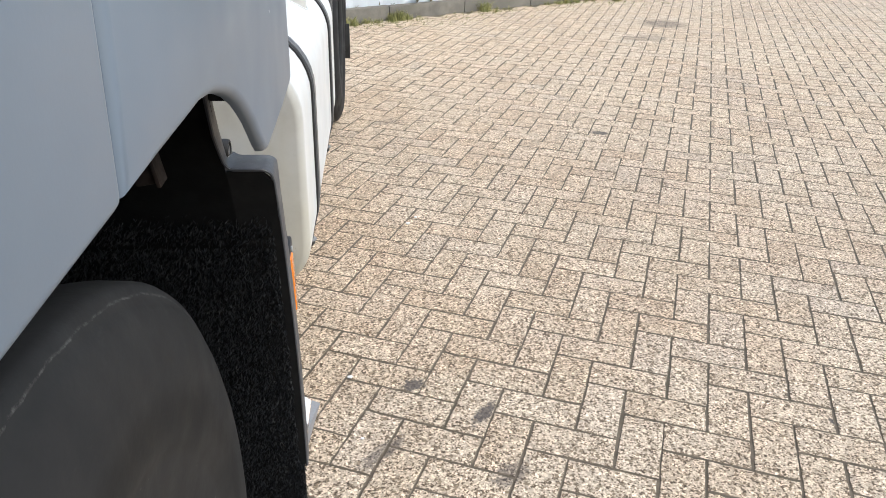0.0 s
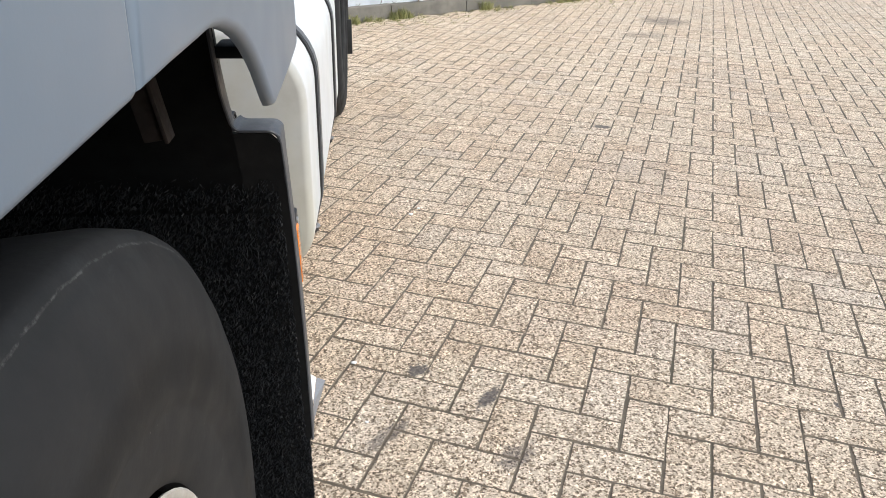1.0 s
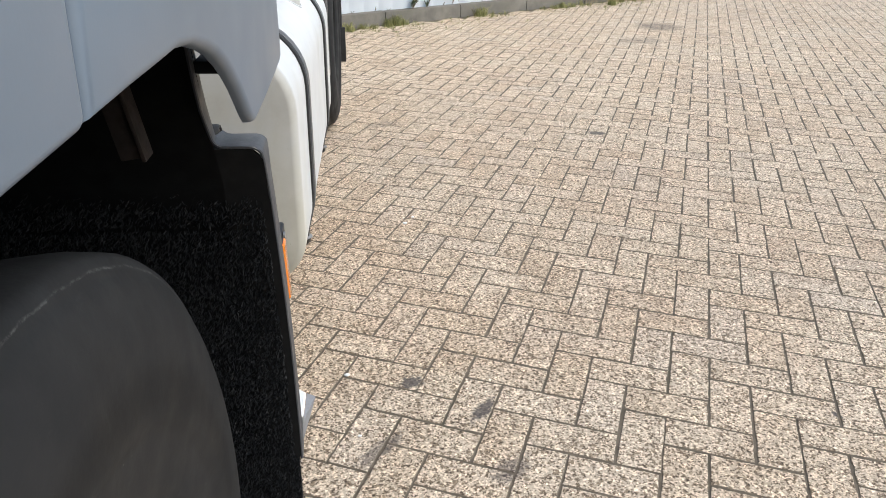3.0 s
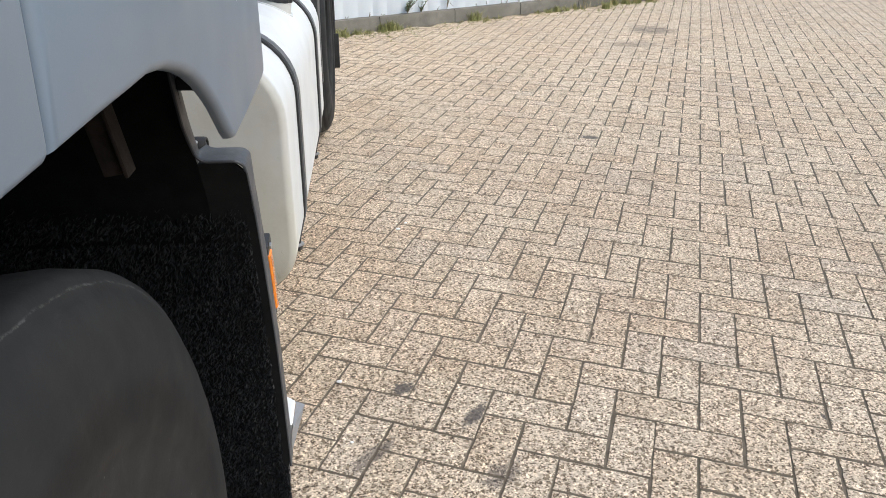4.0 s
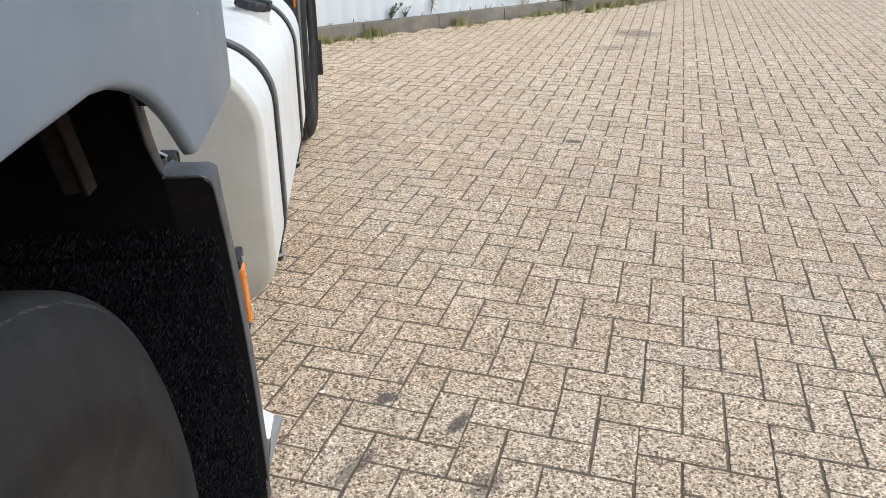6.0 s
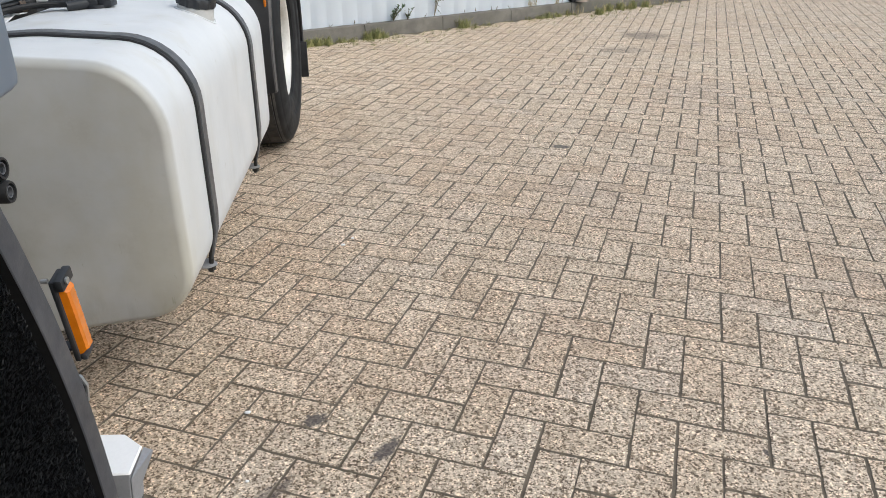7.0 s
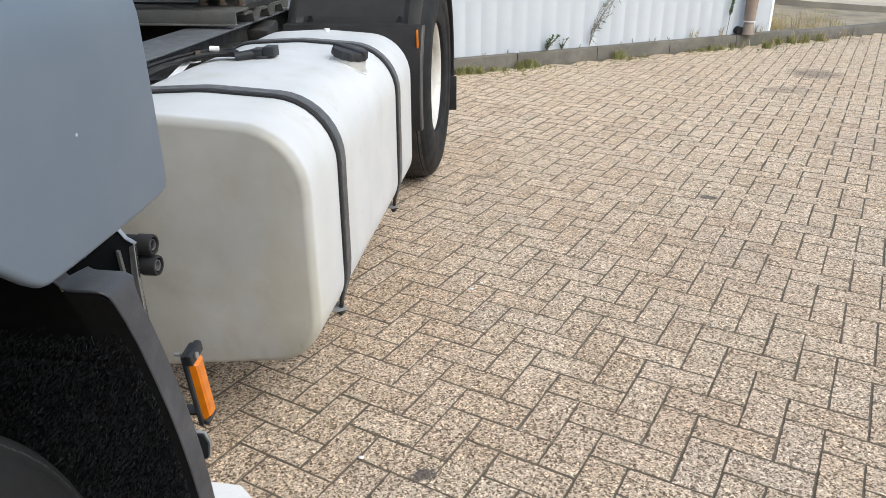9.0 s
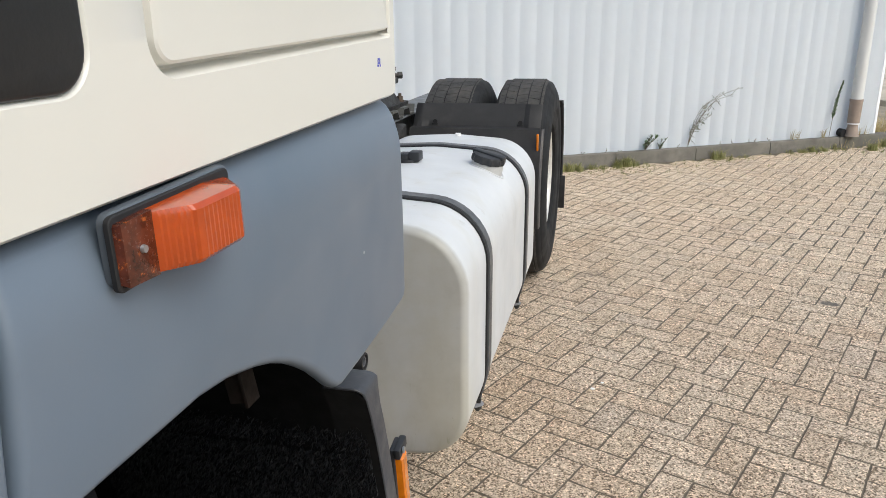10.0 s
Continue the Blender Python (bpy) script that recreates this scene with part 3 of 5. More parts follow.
# ---- wheels ----
def tyre_profile(r, w, bead, drop=0.026, cone=0.0):
    """(x, radius) from the inner bead over the tread to the outer bead; the outer sidewall lies near x = 0."""
    return [(-w + 0.05, 0.285), (-w + 0.012, 0.33), (-w, 0.40), (-w + 0.010, r - drop - 0.02 - cone * 2), (-w + 0.020, r - drop - cone * 2), (-w + 0.04, r - 0.006 - cone * 2), (-w * 0.5, r - cone), (-0.095, r - cone * 0.75), (-0.062, r - 0.004 - cone * 0.45), (-0.034, r - 0.014 - cone * 0.12), (-0.0265, r - drop + 0.004), (-0.0245, r - drop),
            (-0.0232, r - drop - 0.0015), (-0.0212, r - drop - 0.006), (-0.0185, r - drop - 0.0110), (-0.0172, r - drop - 0.0122), (-0.0138, r - drop - 0.018), (-0.0050, r - drop - 0.039), (-0.0005, r - drop - 0.062), (0.0012, bead + 0.115), (0.0005, bead + 0.098), (-0.0025, bead + 0.085), (-0.0065, bead + 0.078), (-0.0080, bead + 0.070), (-0.0095, bead + 0.055), (-0.0125, bead + 0.030), (-0.0165, bead + 0.012), (-0.022, bead + 0.003), (-0.045, bead - 0.002)]


def wheel(name, x, y, r, w, label, tread, bead=0.262, cone=0.0, sunk=0.0):
    hub = new(name)
    hub.parent = truck
    hub.location = (x + 1.5, y, r - 0.005)
    tagged(hub, label)
    centre = (x, y, r - 0.005)
    bm = bmesh.new()
    lathe(bm, tyre_profile(r, w, bead, 0.026, cone), centre, 96)
    tyre = part("tyre", bm, TYRE, hub, "worn black rubber tyre", smooth=40)
    if tread:
        bm = bmesh.new()
        cols = [(-w + 0.030, -w * 0.79), (-w * 0.784, -w * 0.60), (-w * 0.595, -w * 0.405), (-w * 0.398, -w * 0.20), (-w * 0.190, -0.030)]
        for c, (a, b) in enumerate(cols):
            count = 52
            for k in range(count):
                t0, t1 = (k + 0.5 * (c % 2)) / count * math.tau, (k + 0.5 * (c % 2) + 0.955) / count * math.tau
                ends = []
                skew = 0.030 if c % 2 else -0.030
                for t in (t0, (t0 + t1) / 2, t1):
                    ro = r + 0.0012 - (0.006 if (c in (0, 4)) else 0.0)
                    ends.append([(x + xx, y + rr * math.cos(t + skew * ((xx - a) / (b - a) - 0.5)), r - 0.005 + rr * math.sin(t + skew * ((xx - a) / (b - a) - 0.5))) for xx, rr in ((a, r - 0.012), (a + 0.002, ro), (b - 0.002, ro - (0.012 if c == 4 else 0.0)), (b, r - 0.02))])
                loft(bm, ends)
        part("tread", bm, TREAD, hub, "blocky worn tread", smooth=20)
    bm = bmesh.new()
    b = bead - 0.262
    lathe(bm, [(sx - sunk, sr) for sx, sr in [(-0.060, 0.242 + b), (-0.040, 0.247 + b), (-0.026, 0.252 + b), (-0.0205, 0.259 + b), (-0.0170, 0.2605 + b), (-0.0152, 0.2585 + b), (-0.0165, 0.252 + b), (-0.024, 0.245 + b), (-0.050, 0.240 + b), (-0.115, 0.228 + b), (-0.130, 0.205), (-0.128, 0.18), (-0.115, 0.155), (-0.100, 0.148), (-0.098, 0.10), (-0.060, 0.095), (-0.050, 0.08), (-0.048, 0.0)]], centre, 64)
    rim = part("rim", bm, RIM, hub, "dirty white steel rim", smooth=40)
    for k in range(10):
        bm = bmesh.new()
        a = k * math.tau / 10
        p = Vector((x - 0.118, y + 0.168 * math.cos(a), r - 0.005 + 0.168 * math.sin(a)))
        rod(bm, p, p + Vector((0.035, 0, 0)), 0.016, 0.015, 6)
        part("wheel_nut", bm, RUST, rim)
    return hub


wheel("front_wheel", -0.3215, -1.315, 0.495, 0.30, "black front wheel under the grey arch", False, 0.246, 0.026)
wheel("rear_wheel", -0.3150, 2.400, 0.524, 0.295, "outer rear wheel with a dirty white rim", True, 0.285, 0.0, 0.022)
wheel("rear_wheel", -0.6680, 2.400, 0.524, 0.318, "inner rear wheel of the twin pair", True, 0.285)
# far-side wheels, engine and box: unseen, added to block light under the truck
wheel("front_wheel", -2.3800, -1.315, 0.495, 0.30, "black front wheel on the far side", False, 0.246, 0.026)
wheel("rear_wheel", -2.3300, 2.400, 0.524, 0.295, "rear wheel on the far side", False, 0.285)
bm = bmesh.new()
box(bm, (-1.86, -2.55, 0.42), (-1.14, -0.62, 1.14), 0.05)
box(bm, (-1.74, -0.70, 0.40), (-1.26, 0.35, 0.86), 0.06)
part("engine_block", bm, GREASE, truck, "unseen greasy engine and gearbox, added to block light under the cab")
bm = bmesh.new()
box(bm, (-2.68, -0.35, 0.24), (-2.06, 1.45, 0.88), 0.06)
part("battery_box", bm, BLACK, truck, "unseen black box added on the far side to block light")
bm = bmesh.new()
rod(bm, (-2.6, -1.315, 0.47), (-0.46, -1.315, 0.47), 0.07, n=16)
part("front_axle", bm, GREASE, truck)
bm = bmesh.new()
rod(bm, (-2.2, 2.385, 0.5), (-0.80, 2.385, 0.5), 0.10, n=18)
rod(bm, (-1.7, 2.385, 0.5), (-1.3, 2.385, 0.5), 0.22, n=24)
part("rear_axle", bm, GREASE, truck)

# ---- front mudguard ----
GUARD_LINE = bend([(0, -1.78, 1.00), (0, -1.55, 1.075), (0, -1.25, 1.105), (0, -1.05, 1.102), (0, -0.93, 1.085), (0, -0.905, 1.030), (0, -0.889, 0.978), (0, -0.864, 0.925), (0, -0.843, 0.88), (0, -0.831, 0.85), (0, -0.802, 0.76), (0, -0.778, 0.67), (0, -0.757, 0.56), (0, -0.745, 0.45), (0, -0.738, 0.36), (0, -0.733, 0.22), (0, -0.730, 0.10)], 5)


def guard_y(z):
    """The inner face of the mudguard behind the wheel, by height."""
    for a, b in zip(GUARD_LINE, GUARD_LINE[1:]):
        if a.y > -1.04 and a.z >= z >= b.z:
            return a.y + (b.y - a.y) * (a.z - z) / max(1e-6, a.z - b.z)
    return GUARD_LINE[-1].y


def guard_x(z):
    """The outer edge of the wide lower part."""
    return -0.2550 - 0.006 * max(0.0, 0.93 - z)


bm = bmesh.new()
rows_in = []
for p in GUARD_LINE:
    rows_in.append([bm.verts.new((x, p.y, p.z)) for x in (-0.74, -0.6, -0.45, -0.3085)])
for a, b in zip(rows_in, rows_in[1:]):
    for k in range(3):
        bm.faces.new((a[k], a[k + 1], b[k + 1], b[k]))
bmesh.ops.solidify(bm, geom=bm.faces[:], thickness=-0.006)
mudguard = part("mudguard", bm, FELT, truck, "black front mudguard lined with a bristle mat", smooth=40)
# wide lower plate
bm = bmesh.new()
zs_ = [0.10 + 0.8255 * k / 60 for k in range(61)]
last = None
for z in zs_:
    e = guard_x(z) - 0.002 if z > 0.37 else guard_x(z) - 0.006
    if z > 0.912:
        e -= 0.018 * (1 - math.sqrt(max(0.0, 1 - ((z - 0.912) / 0.0145) ** 2)))
    ring = [bm.verts.new((x, guard_y(min(z, 0.927)) + d, z)) for x, d in ((-0.3085, 0.0), (e, 0.0), (e, 0.006), (-0.3085, 0.006))]
    if last:
        for k in range(4):
            bm.faces.new((last[k - 1], last[k], ring[k], ring[k - 1]))
    else:
        bm.faces.new(ring)
    last = ring
bm.faces.new(last[::-1])
part("lower_plate", bm, FELT, mudguard, smooth=40)
# moulded outer band: up the outer edge, over the shelf and up the post
zc = 0.930
line = [(guard_x(z), z) for z in (0.365, 0.42, 0.48, 0.54, 0.60, 0.66, 0.72, 0.78, 0.84, 0.88, 0.91)]
line += [(-0.2555 - 0.014 * (1 - math.cos(w)), zc - 0.014 * (1 - math.sin(w))) for w in [k * math.pi / 10 for k in range(1, 6)]]
line += [(-0.285, zc)]
line += [(-0.297 - 0.010 * math.sin(w), zc + 0.010 * (1 - math.cos(w))) for w in [k * math.pi / 10 for k in range(0, 6)]]
line += [(-0.3075, 0.96), (-0.308, 0.98), (-0.3085, 1.0), (-0.309, 1.02), (-0.309, 1.045), (-0.309, 1.075)]
bm = bmesh.new()
last = None
for i, (x, z) in enumerate(line):
    a, b = Vector(line[max(i - 1, 0)]), Vector(line[min(i + 1, len(line) - 1)])
    d = (b - a).normalized()
    out = Vector((d.y, -d.x))
    y = guard_y(z) - 0.012 * min(1.0, max(0.0, (z - 0.936) / 0.04))
    deep = 0.041 + 0.014 * min(1.0, max(0.0, (z - 0.90) / 0.02)) if z < 0.935 else 0.024 + 0.010 * min(1.0, max(0.0, (z - 0.936) / 0.04))
    ring = []
    for o, dy in ((-0.0035, 0.001), (-0.0012, 0.0), (0.0, 0.0012), (0.0004, 0.006), (-0.0012, deep - 0.004), (-0.0020, deep - 0.001), (-0.003, deep), (-0.0045, deep)):
        ring.append(bm.verts.new((x + out.x * o, y + dy, z + out.y * o)))
    if last:
        for k in range(len(ring)):
            bm.faces.new((last[k - 1], last[k], ring[k], ring[k - 1]))
    else:
        bm.faces.new(ring)
    last = ring
bm.faces.new(last[::-1])
part("outer_band", bm, FENDER, mudguard, "slate-grey moulded plastic edge", smooth=40)
bm = bmesh.new()
box(bm, (-0.31, -0.905, 1.0185), (-0.262, -0.866, 1.032), 0.003)
part("top_lug", bm, DARK, mudguard)

# bristle mat on the inside of the mudguard
rng = random.Random(4)
verts, faces = [], []
lens_ = [0.0]
for a, b in zip(GUARD_LINE, GUARD_LINE[1:]):
    lens_.append(lens_[-1] + (b - a).length)
z_top = next(l for l, p in zip(lens_, GUARD_LINE) if p.y > -1.0 and p.z < 0.845)
for _ in range(72000):
    l = rng.uniform(z_top, lens_[-1] - 0.003)
    l -= abs(rng.gauss(0, 0.012)) if l < z_top + 0.03 else 0.0
    i = max(k for k in range(len(lens_) - 1) if lens_[k] <= l)
    f = (l - lens_[i]) / (lens_[i + 1] - lens_[i])
    p = GUARD_LINE[i].lerp(GUARD_LINE[i + 1], f)
    d = (GUARD_LINE[i + 1] - GUARD_LINE[i]).normalized()
    nrm = Vector((0, d.z, -d.y))
    x = rng.uniform(-0.70, guard_x(p.z) - (0.012 if p.z > 0.37 else 0.004))
    base = Vector((x, p.y, p.z)) + nrm * 0.0005
    out = (nrm * rng.uniform(0.5, 1.0) + d * rng.uniform(-0.3, 0.9) + Vector((rng.uniform(-0.8, 0.8), 0, 0))).normalized()
    side = out.cross(nrm + Vector((rng.uniform(-1, 1), 0.1, 0.2))).normalized() * rng.uniform(0.0004, 0.0008)
    ln = rng.uniform(0.003, 0.0062)
    s = len(verts)
    verts += [base - side, base + side, base + out * ln + side * 0.5, base + out * ln - side * 0.5]
    faces.append((s, s + 1, s + 2, s + 3))
data = bpy.data.meshes.new("bristle_mat")
data.from_pydata([v + Vector((1.5, 0, 0)) for v in verts], [], faces)
BRISTLE = simple("bristles", (0.0058, 0.0070, 0.0092), 0.5, vary=0.3, scale=120.0)
BRISTLE.node_tree.nodes["Principled BSDF"].inputs["Specular IOR Level"].default_value = 0.22
data.materials.append(BRISTLE)
mat_ob = new("bristle_mat", data)
mat_ob.parent = mudguard
tagged(mat_ob, "dense black plastic bristles", kind="stuff")

# dark wheelhouse, bracket and frame behind the wheel
bm = bmesh.new()
box(bm, (-0.80, -2.3, 0.45), (-0.76, -0.70, 1.262), 0.004)
box(bm, (-2.4, -2.4, 1.235), (-0.30, -0.76, 1.262), 0.004)
part("wheelhouse", bm, DARK, truck)
bm = bmesh.new()
slant = Matrix.Rotation(radians(-10), 4, "Y")
box(bm, (-0.393, -0.955, 0.945), (-0.371, -0.948, 1.10), 0.002, slant)
box(bm, (-0.370, -0.962, 0.945), (-0.366, -0.935, 1.10), 0.001, slant)
part("arch_bracket", bm, OLD_RUST, truck, "rusty steel bracket inside the arch")

# marker lamp on the mudguard
mk = new("marker_lamp")
mk.parent = mudguard
tagged(mk, "amber marker lamp on a black base")
tilt = Matrix.Rotation(radians(9), 4, "X")
about = Vector((-0.27, -0.672, 0.675))
bm = bmesh.new()
box(bm, (-0.2825, -0.690, 0.606), (-0.2745, -0.656, 0.742), 0.003, tilt, about)
box(bm, (-0.2755, -0.692, 0.727), (-0.264, -0.654, 0.745), 0.003, tilt, about)
box(bm, (-0.2755, -0.688, 0.607), (-0.266, -0.658, 0.617), 0.003, tilt, about)
part("base", bm, BLACK, mk)
bm = bmesh.new()
ring = []
for k in range(19):
    z = 0.617 + 0.110 * k / 18
    h = 0.0125 + (0.0007 if k % 2 else 0.0)
    if k in (0, 18):
        h = 0.006
    ring.append([(-0.2755, -0.686, z), (-0.2755 + h * 0.8, -0.684, z), (-0.2755 + h, -0.680, z), (-0.2755 + h, -0.666, z), (-0.2755 + h * 0.8, -0.662, z), (-0.2755, -0.660, z)])
loft(bm, ring)
bmesh.ops.transform(bm, matrix=Matrix.Translation(about) @ tilt @ Matrix.Translation(-about), verts=bm.verts[:])
part("lens", bm, AMBER, mk, "amber ribbed lens", smooth=25)
for a, b, r in (((-0.263, -0.690, 0.7365), (-0.2605, -0.690, 0.7365), 0.005), ((-0.292, -0.694, 0.738), (-0.284, -0.694, 0.738), 0.003)):
    bm = bmesh.new()
    rod(bm, a, b, r, n=10)
    part("screw", bm, ZINC, mk)
bm = bmesh.new()
box(bm, (-0.312, -0.672, 0.618), (-0.282, -0.650, 0.622), 0.001)
part("bracket", bm, BLACK, mk)
mk.location = (-0.0025, 0.004, 0.0)
bm = bmesh.new()
eye = round_poly([(-0.365, 0.476, 0.003), (-0.331, 0.4755, 0.006), (-0.3165, 0.483, 0.005), (-0.3125, 0.5135, 0.006), (-0.3195, 0.5315, 0.004), (-0.365, 0.5325, 0.003)], 4)
hole = round_poly([(-0.3375, 0.4905, 0.0035), (-0.3285, 0.4905, 0.0035), (-0.3285, 0.5065, 0.0035), (-0.3375, 0.5065, 0.0035)], 4)
for y0, d, mat, name in ((-0.602, 0.0, ZINC, "tow_bracket"), (-0.6045, 0.0022, BLACK, "tow_bracket_face")):
    bm = bmesh.new()
    loops = []
    for loop in (inset(eye, d), inset(hole, -d * 0.6)):
        vs = [bm.verts.new((p.x, y0, p.y)) for p in loop]
        loops += [bm.edges.new((vs[k - 1], vs[k])) for k in range(len(vs))]
    bmesh.ops.triangle_fill(bm, use_beauty=True, use_dissolve=False, edges=loops, normal=(0, -1, 0))
    bmesh.ops.solidify(bm, geom=bm.faces[:], thickness=0.006 if d == 0.0 else 0.0022)
    part(name, bm, mat, mudguard, "bent steel bracket with a bright edge" if d == 0.0 else "black face of the bracket", smooth=None)

# bracket and twin tubes on top of the mudguard
TUBES = ((-0.3587, -0.5820, 0.8550), (-0.3567, -0.5820, 0.8215))
bm = bmesh.new()
pl = round_poly([(-0.52, 0.84, 0.0), (-0.3653, 0.7538, 0.0), (-0.3658, 0.8215, 0.003), (-0.3627, 0.8748, 0.002), (-0.375, 0.8818, 0.003), (-0.3885, 0.9018, 0.003), (-0.4144, 0.9027, 0.003), (-0.52, 0.905, 0.004)], 4)
loft(bm, [[(p.x, -0.625, p.y) for p in pl], [(p.x, -0.620, p.y) for p in pl]])
holder = part("tube_holder", bm, DARK, truck, "black bracket plate beside the mudguard")
bm = bmesh.new()
lip = [(-0.4144, 0.9027), (-0.3885, 0.9018), (-0.375, 0.8818), (-0.3627, 0.8748)]
for (xa, za), (xb, zb) in zip(lip, lip[1:]):
    loft(bm, [[(xa, y, za - 0.0009), (xb, y, zb - 0.0009), (xb, y, zb + 0.0009), (xa, y, za + 0.0009)] for y in (-0.6265, -0.6185)])
loft(bm, [[(-0.3702, y, 0.8708), (-0.3627, y, 0.8748), (-0.3658, y, 0.8215), (-0.3653, y, 0.7538), (-0.3748, y, 0.7538), (-0.3748, y, 0.8215)] for y in (-0.6275, -0.6205)])
loft(bm, [[(-0.3875, y, 0.8666), (-0.3835, y, 0.8656), (-0.3797, y, 0.8097), (-0.3847, y, 0.8097)] for y in (-0.6345, -0.6285)])
part("bright_edge", bm, ZINC, holder, "bare metal edge of the bracket", smooth=None)
for bx, bz in ((-0.4415, 0.8798), (-0.4084, 0.8833), (-0.4444, 0.8546)):
    bm = bmesh.new()
    rod(bm, (bx, -0.625, bz), (bx, -0.6280, bz), 0.0055, n=16)
    rod(bm, (bx, -0.6280, bz), (bx, -0.6330, bz), 0.0034, n=6)
    part("bolt", bm, ZINC, holder)
for xc, yc, zc in TUBES:
    bm = bmesh.new()
    rings = []
    for dx, r in ((-0.075, 0.0140), (-0.024, 0.0140), (-0.022, 0.0160), (-0.004, 0.0160), (0.0, 0.0148), (0.0, 0.0118), (-0.010, 0.0112), (-0.012, 0.0), ):
        rings.append([(xc + dx, yc + max(r, 1e-4) * math.cos(k * math.tau / 24), zc + max(r, 1e-4) * math.sin(k * math.tau / 24)) for k in range(24)])
    loft(bm, rings)
    tube_end = part("tube", bm, RUBBER, holder, "hollow black plastic tube end", smooth=40)
    bm = bmesh.new()
    loft(bm, [[(xc + dx, yc + r * math.cos(k * math.tau / 24), zc + r * math.sin(k * math.tau / 24)) for k in range(24)] for dx, r in ((-0.012, 0.0088), (-0.002, 0.0086), (-0.0015, 0.0080), (-0.002, 0.0068), (-0.0115, 0.0062))], (False, False))
    part("inner_tube", bm, STRAP, tube_end, "grey inner tube", smooth=40)
bm = bmesh.new()
box(bm, (TUBES[0][0] - 0.10, TUBES[0][1] - 0.013, TUBES[1][2] - 0.008), (TUBES[0][0] - 0.024, TUBES[0][1] + 0.013, TUBES[0][2] + 0.008), 0.006)
box(bm, (TUBES[0][0] - 0.022, TUBES[0][1] - 0.007, TUBES[1][2]), (TUBES[0][0] - 0.004, TUBES[0][1] + 0.007, TUBES[0][2]), 0.002)
part("tube_block", bm, DARK, holder)

# white step box at the foot of the mudguard; its shaded sides painted grey
bm = bmesh.new()
st = round_poly([(-0.42, -0.632, 0.002), (-0.266, -0.635, 0.003), (-0.266, -0.569, 0.004), (-0.303, -0.536, 0.008), (-0.42, -0.530, 0.003)], 3)
loft(bm, [[(p.x, p.y, 0.3655) for p in st], [(p.x, p.y, 0.367) for p in inset(st, 0.0008)], [(p.x, p.y, 0.3685) for p in inset(st, 0.0025)]])
step_box = part("step_box", bm, WHITE, truck, "white powder-coated metal step box", smooth=30)
bm = bmesh.new()
flap = [(-0.265, -0.567, 0.364), (-0.250, -0.571, 0.360), (-0.274, -0.629, 0.298), (-0.2665, -0.634, 0.356)]
loft(bm, [flap, [(x, y + 0.002, z - 0.004) for x, y, z in flap]])
part("side_flap", bm, STEP_GREY, step_box, smooth=None)
bm = bmesh.new()
loft(bm, [[(p.x - 0.012, p.y, 0.270) for p in inset(st, 0.001)], [(p.x, p.y, 0.3655) for p in inset(st, 0.001)]])
part("step_body", bm, STEP_GREY, step_box, "step box body under the white top, grey for its shade", smooth=30)
bm = bmesh.new()
box(bm, (-0.42, -0.625, 0.16), (-0.292, -0.540, 0.271), 0.004)
part("step_foot", bm, GUARD, step_box, "dark lower part of the step box")

# ---- fuel tank ----
sect = round_poly([(-0.955, 0.880, 0.150), (-0.640, 0.8975, 0.5), (-0.3050, 0.8755, 0.162), (-0.3070, 0.2900, 0.125), (-0.955, 0.214, 0.09)], 9)
bm = bmesh.new()
rings = []
T0, T1 = -0.010, 1.410
for y, d in ((T0, 0.019), (T0 + 0.0012, 0.0140), (T0 + 0.004, 0.0088), (T0 + 0.009, 0.0044), (T0 + 0.017, 0.0014), (T0 + 0.030, 0.0), (0.5, 0.0), (1.0, 0.0), (T1 - 0.033, 0.0), (T1 - 0.018, 0.003), (T1 - 0.006, 0.010), (T1, 0.022)):
    rings.append([(p.x, y, p.y) for p in inset(sect, d)])
made = loft(bm, rings)
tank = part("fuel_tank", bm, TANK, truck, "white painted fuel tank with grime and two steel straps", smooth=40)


def strap_line(off):
    """The strap's way round the tank, down the outside and straight to its bolt."""
    pts = inset(sect, -off)
    k = max(range(len(pts)), key=lambda i: pts[i].x - 0.2 * pts[i].y if pts[i].y > 0.45 else -9.0)
    step = 1 if pts[(k + 1) % len(pts)].y > pts[k].y else -1
    way = []
    while pts[k].x > -0.90 or not way:
        way.append(pts[k])
        k = (k + step) % len(pts)
        if len(way) >= len(pts):
            break
    foot = [Vector((-0.3330 + off, 0.302)), Vector((-0.3230 + off, 0.338)), Vector((-0.3110 + off, 0.385)), Vector((-0.3070 + off, 0.430))]
    return foot + way


def strap_strip(bm, y, wl, wr, o1, o2):
    """A band between two offsets from the tank, narrowing at its foot."""
    outer, inner = strap_line(o1), strap_line(o2)
    last = None
    for k, (p, q) in enumerate(zip(outer, inner)):
        f = (0.30, 0.80, 0.96)[k] if k < 3 else 1.0
        ring = [bm.verts.new(v) for v in ((q.x, y - wl * f, q.y), (p.x, y - wl * f + 0.001, p.y), (p.x, y + wr * f - 0.001, p.y), (q.x, y + wr * f, q.y))]
        if last:
            for i in range(4):
                bm.faces.new((last[i - 1], last[i], ring[i], ring[i - 1]))
        else:
            bm.faces.new(ring)
        last = ring
    bm.faces.new(last[::-1])


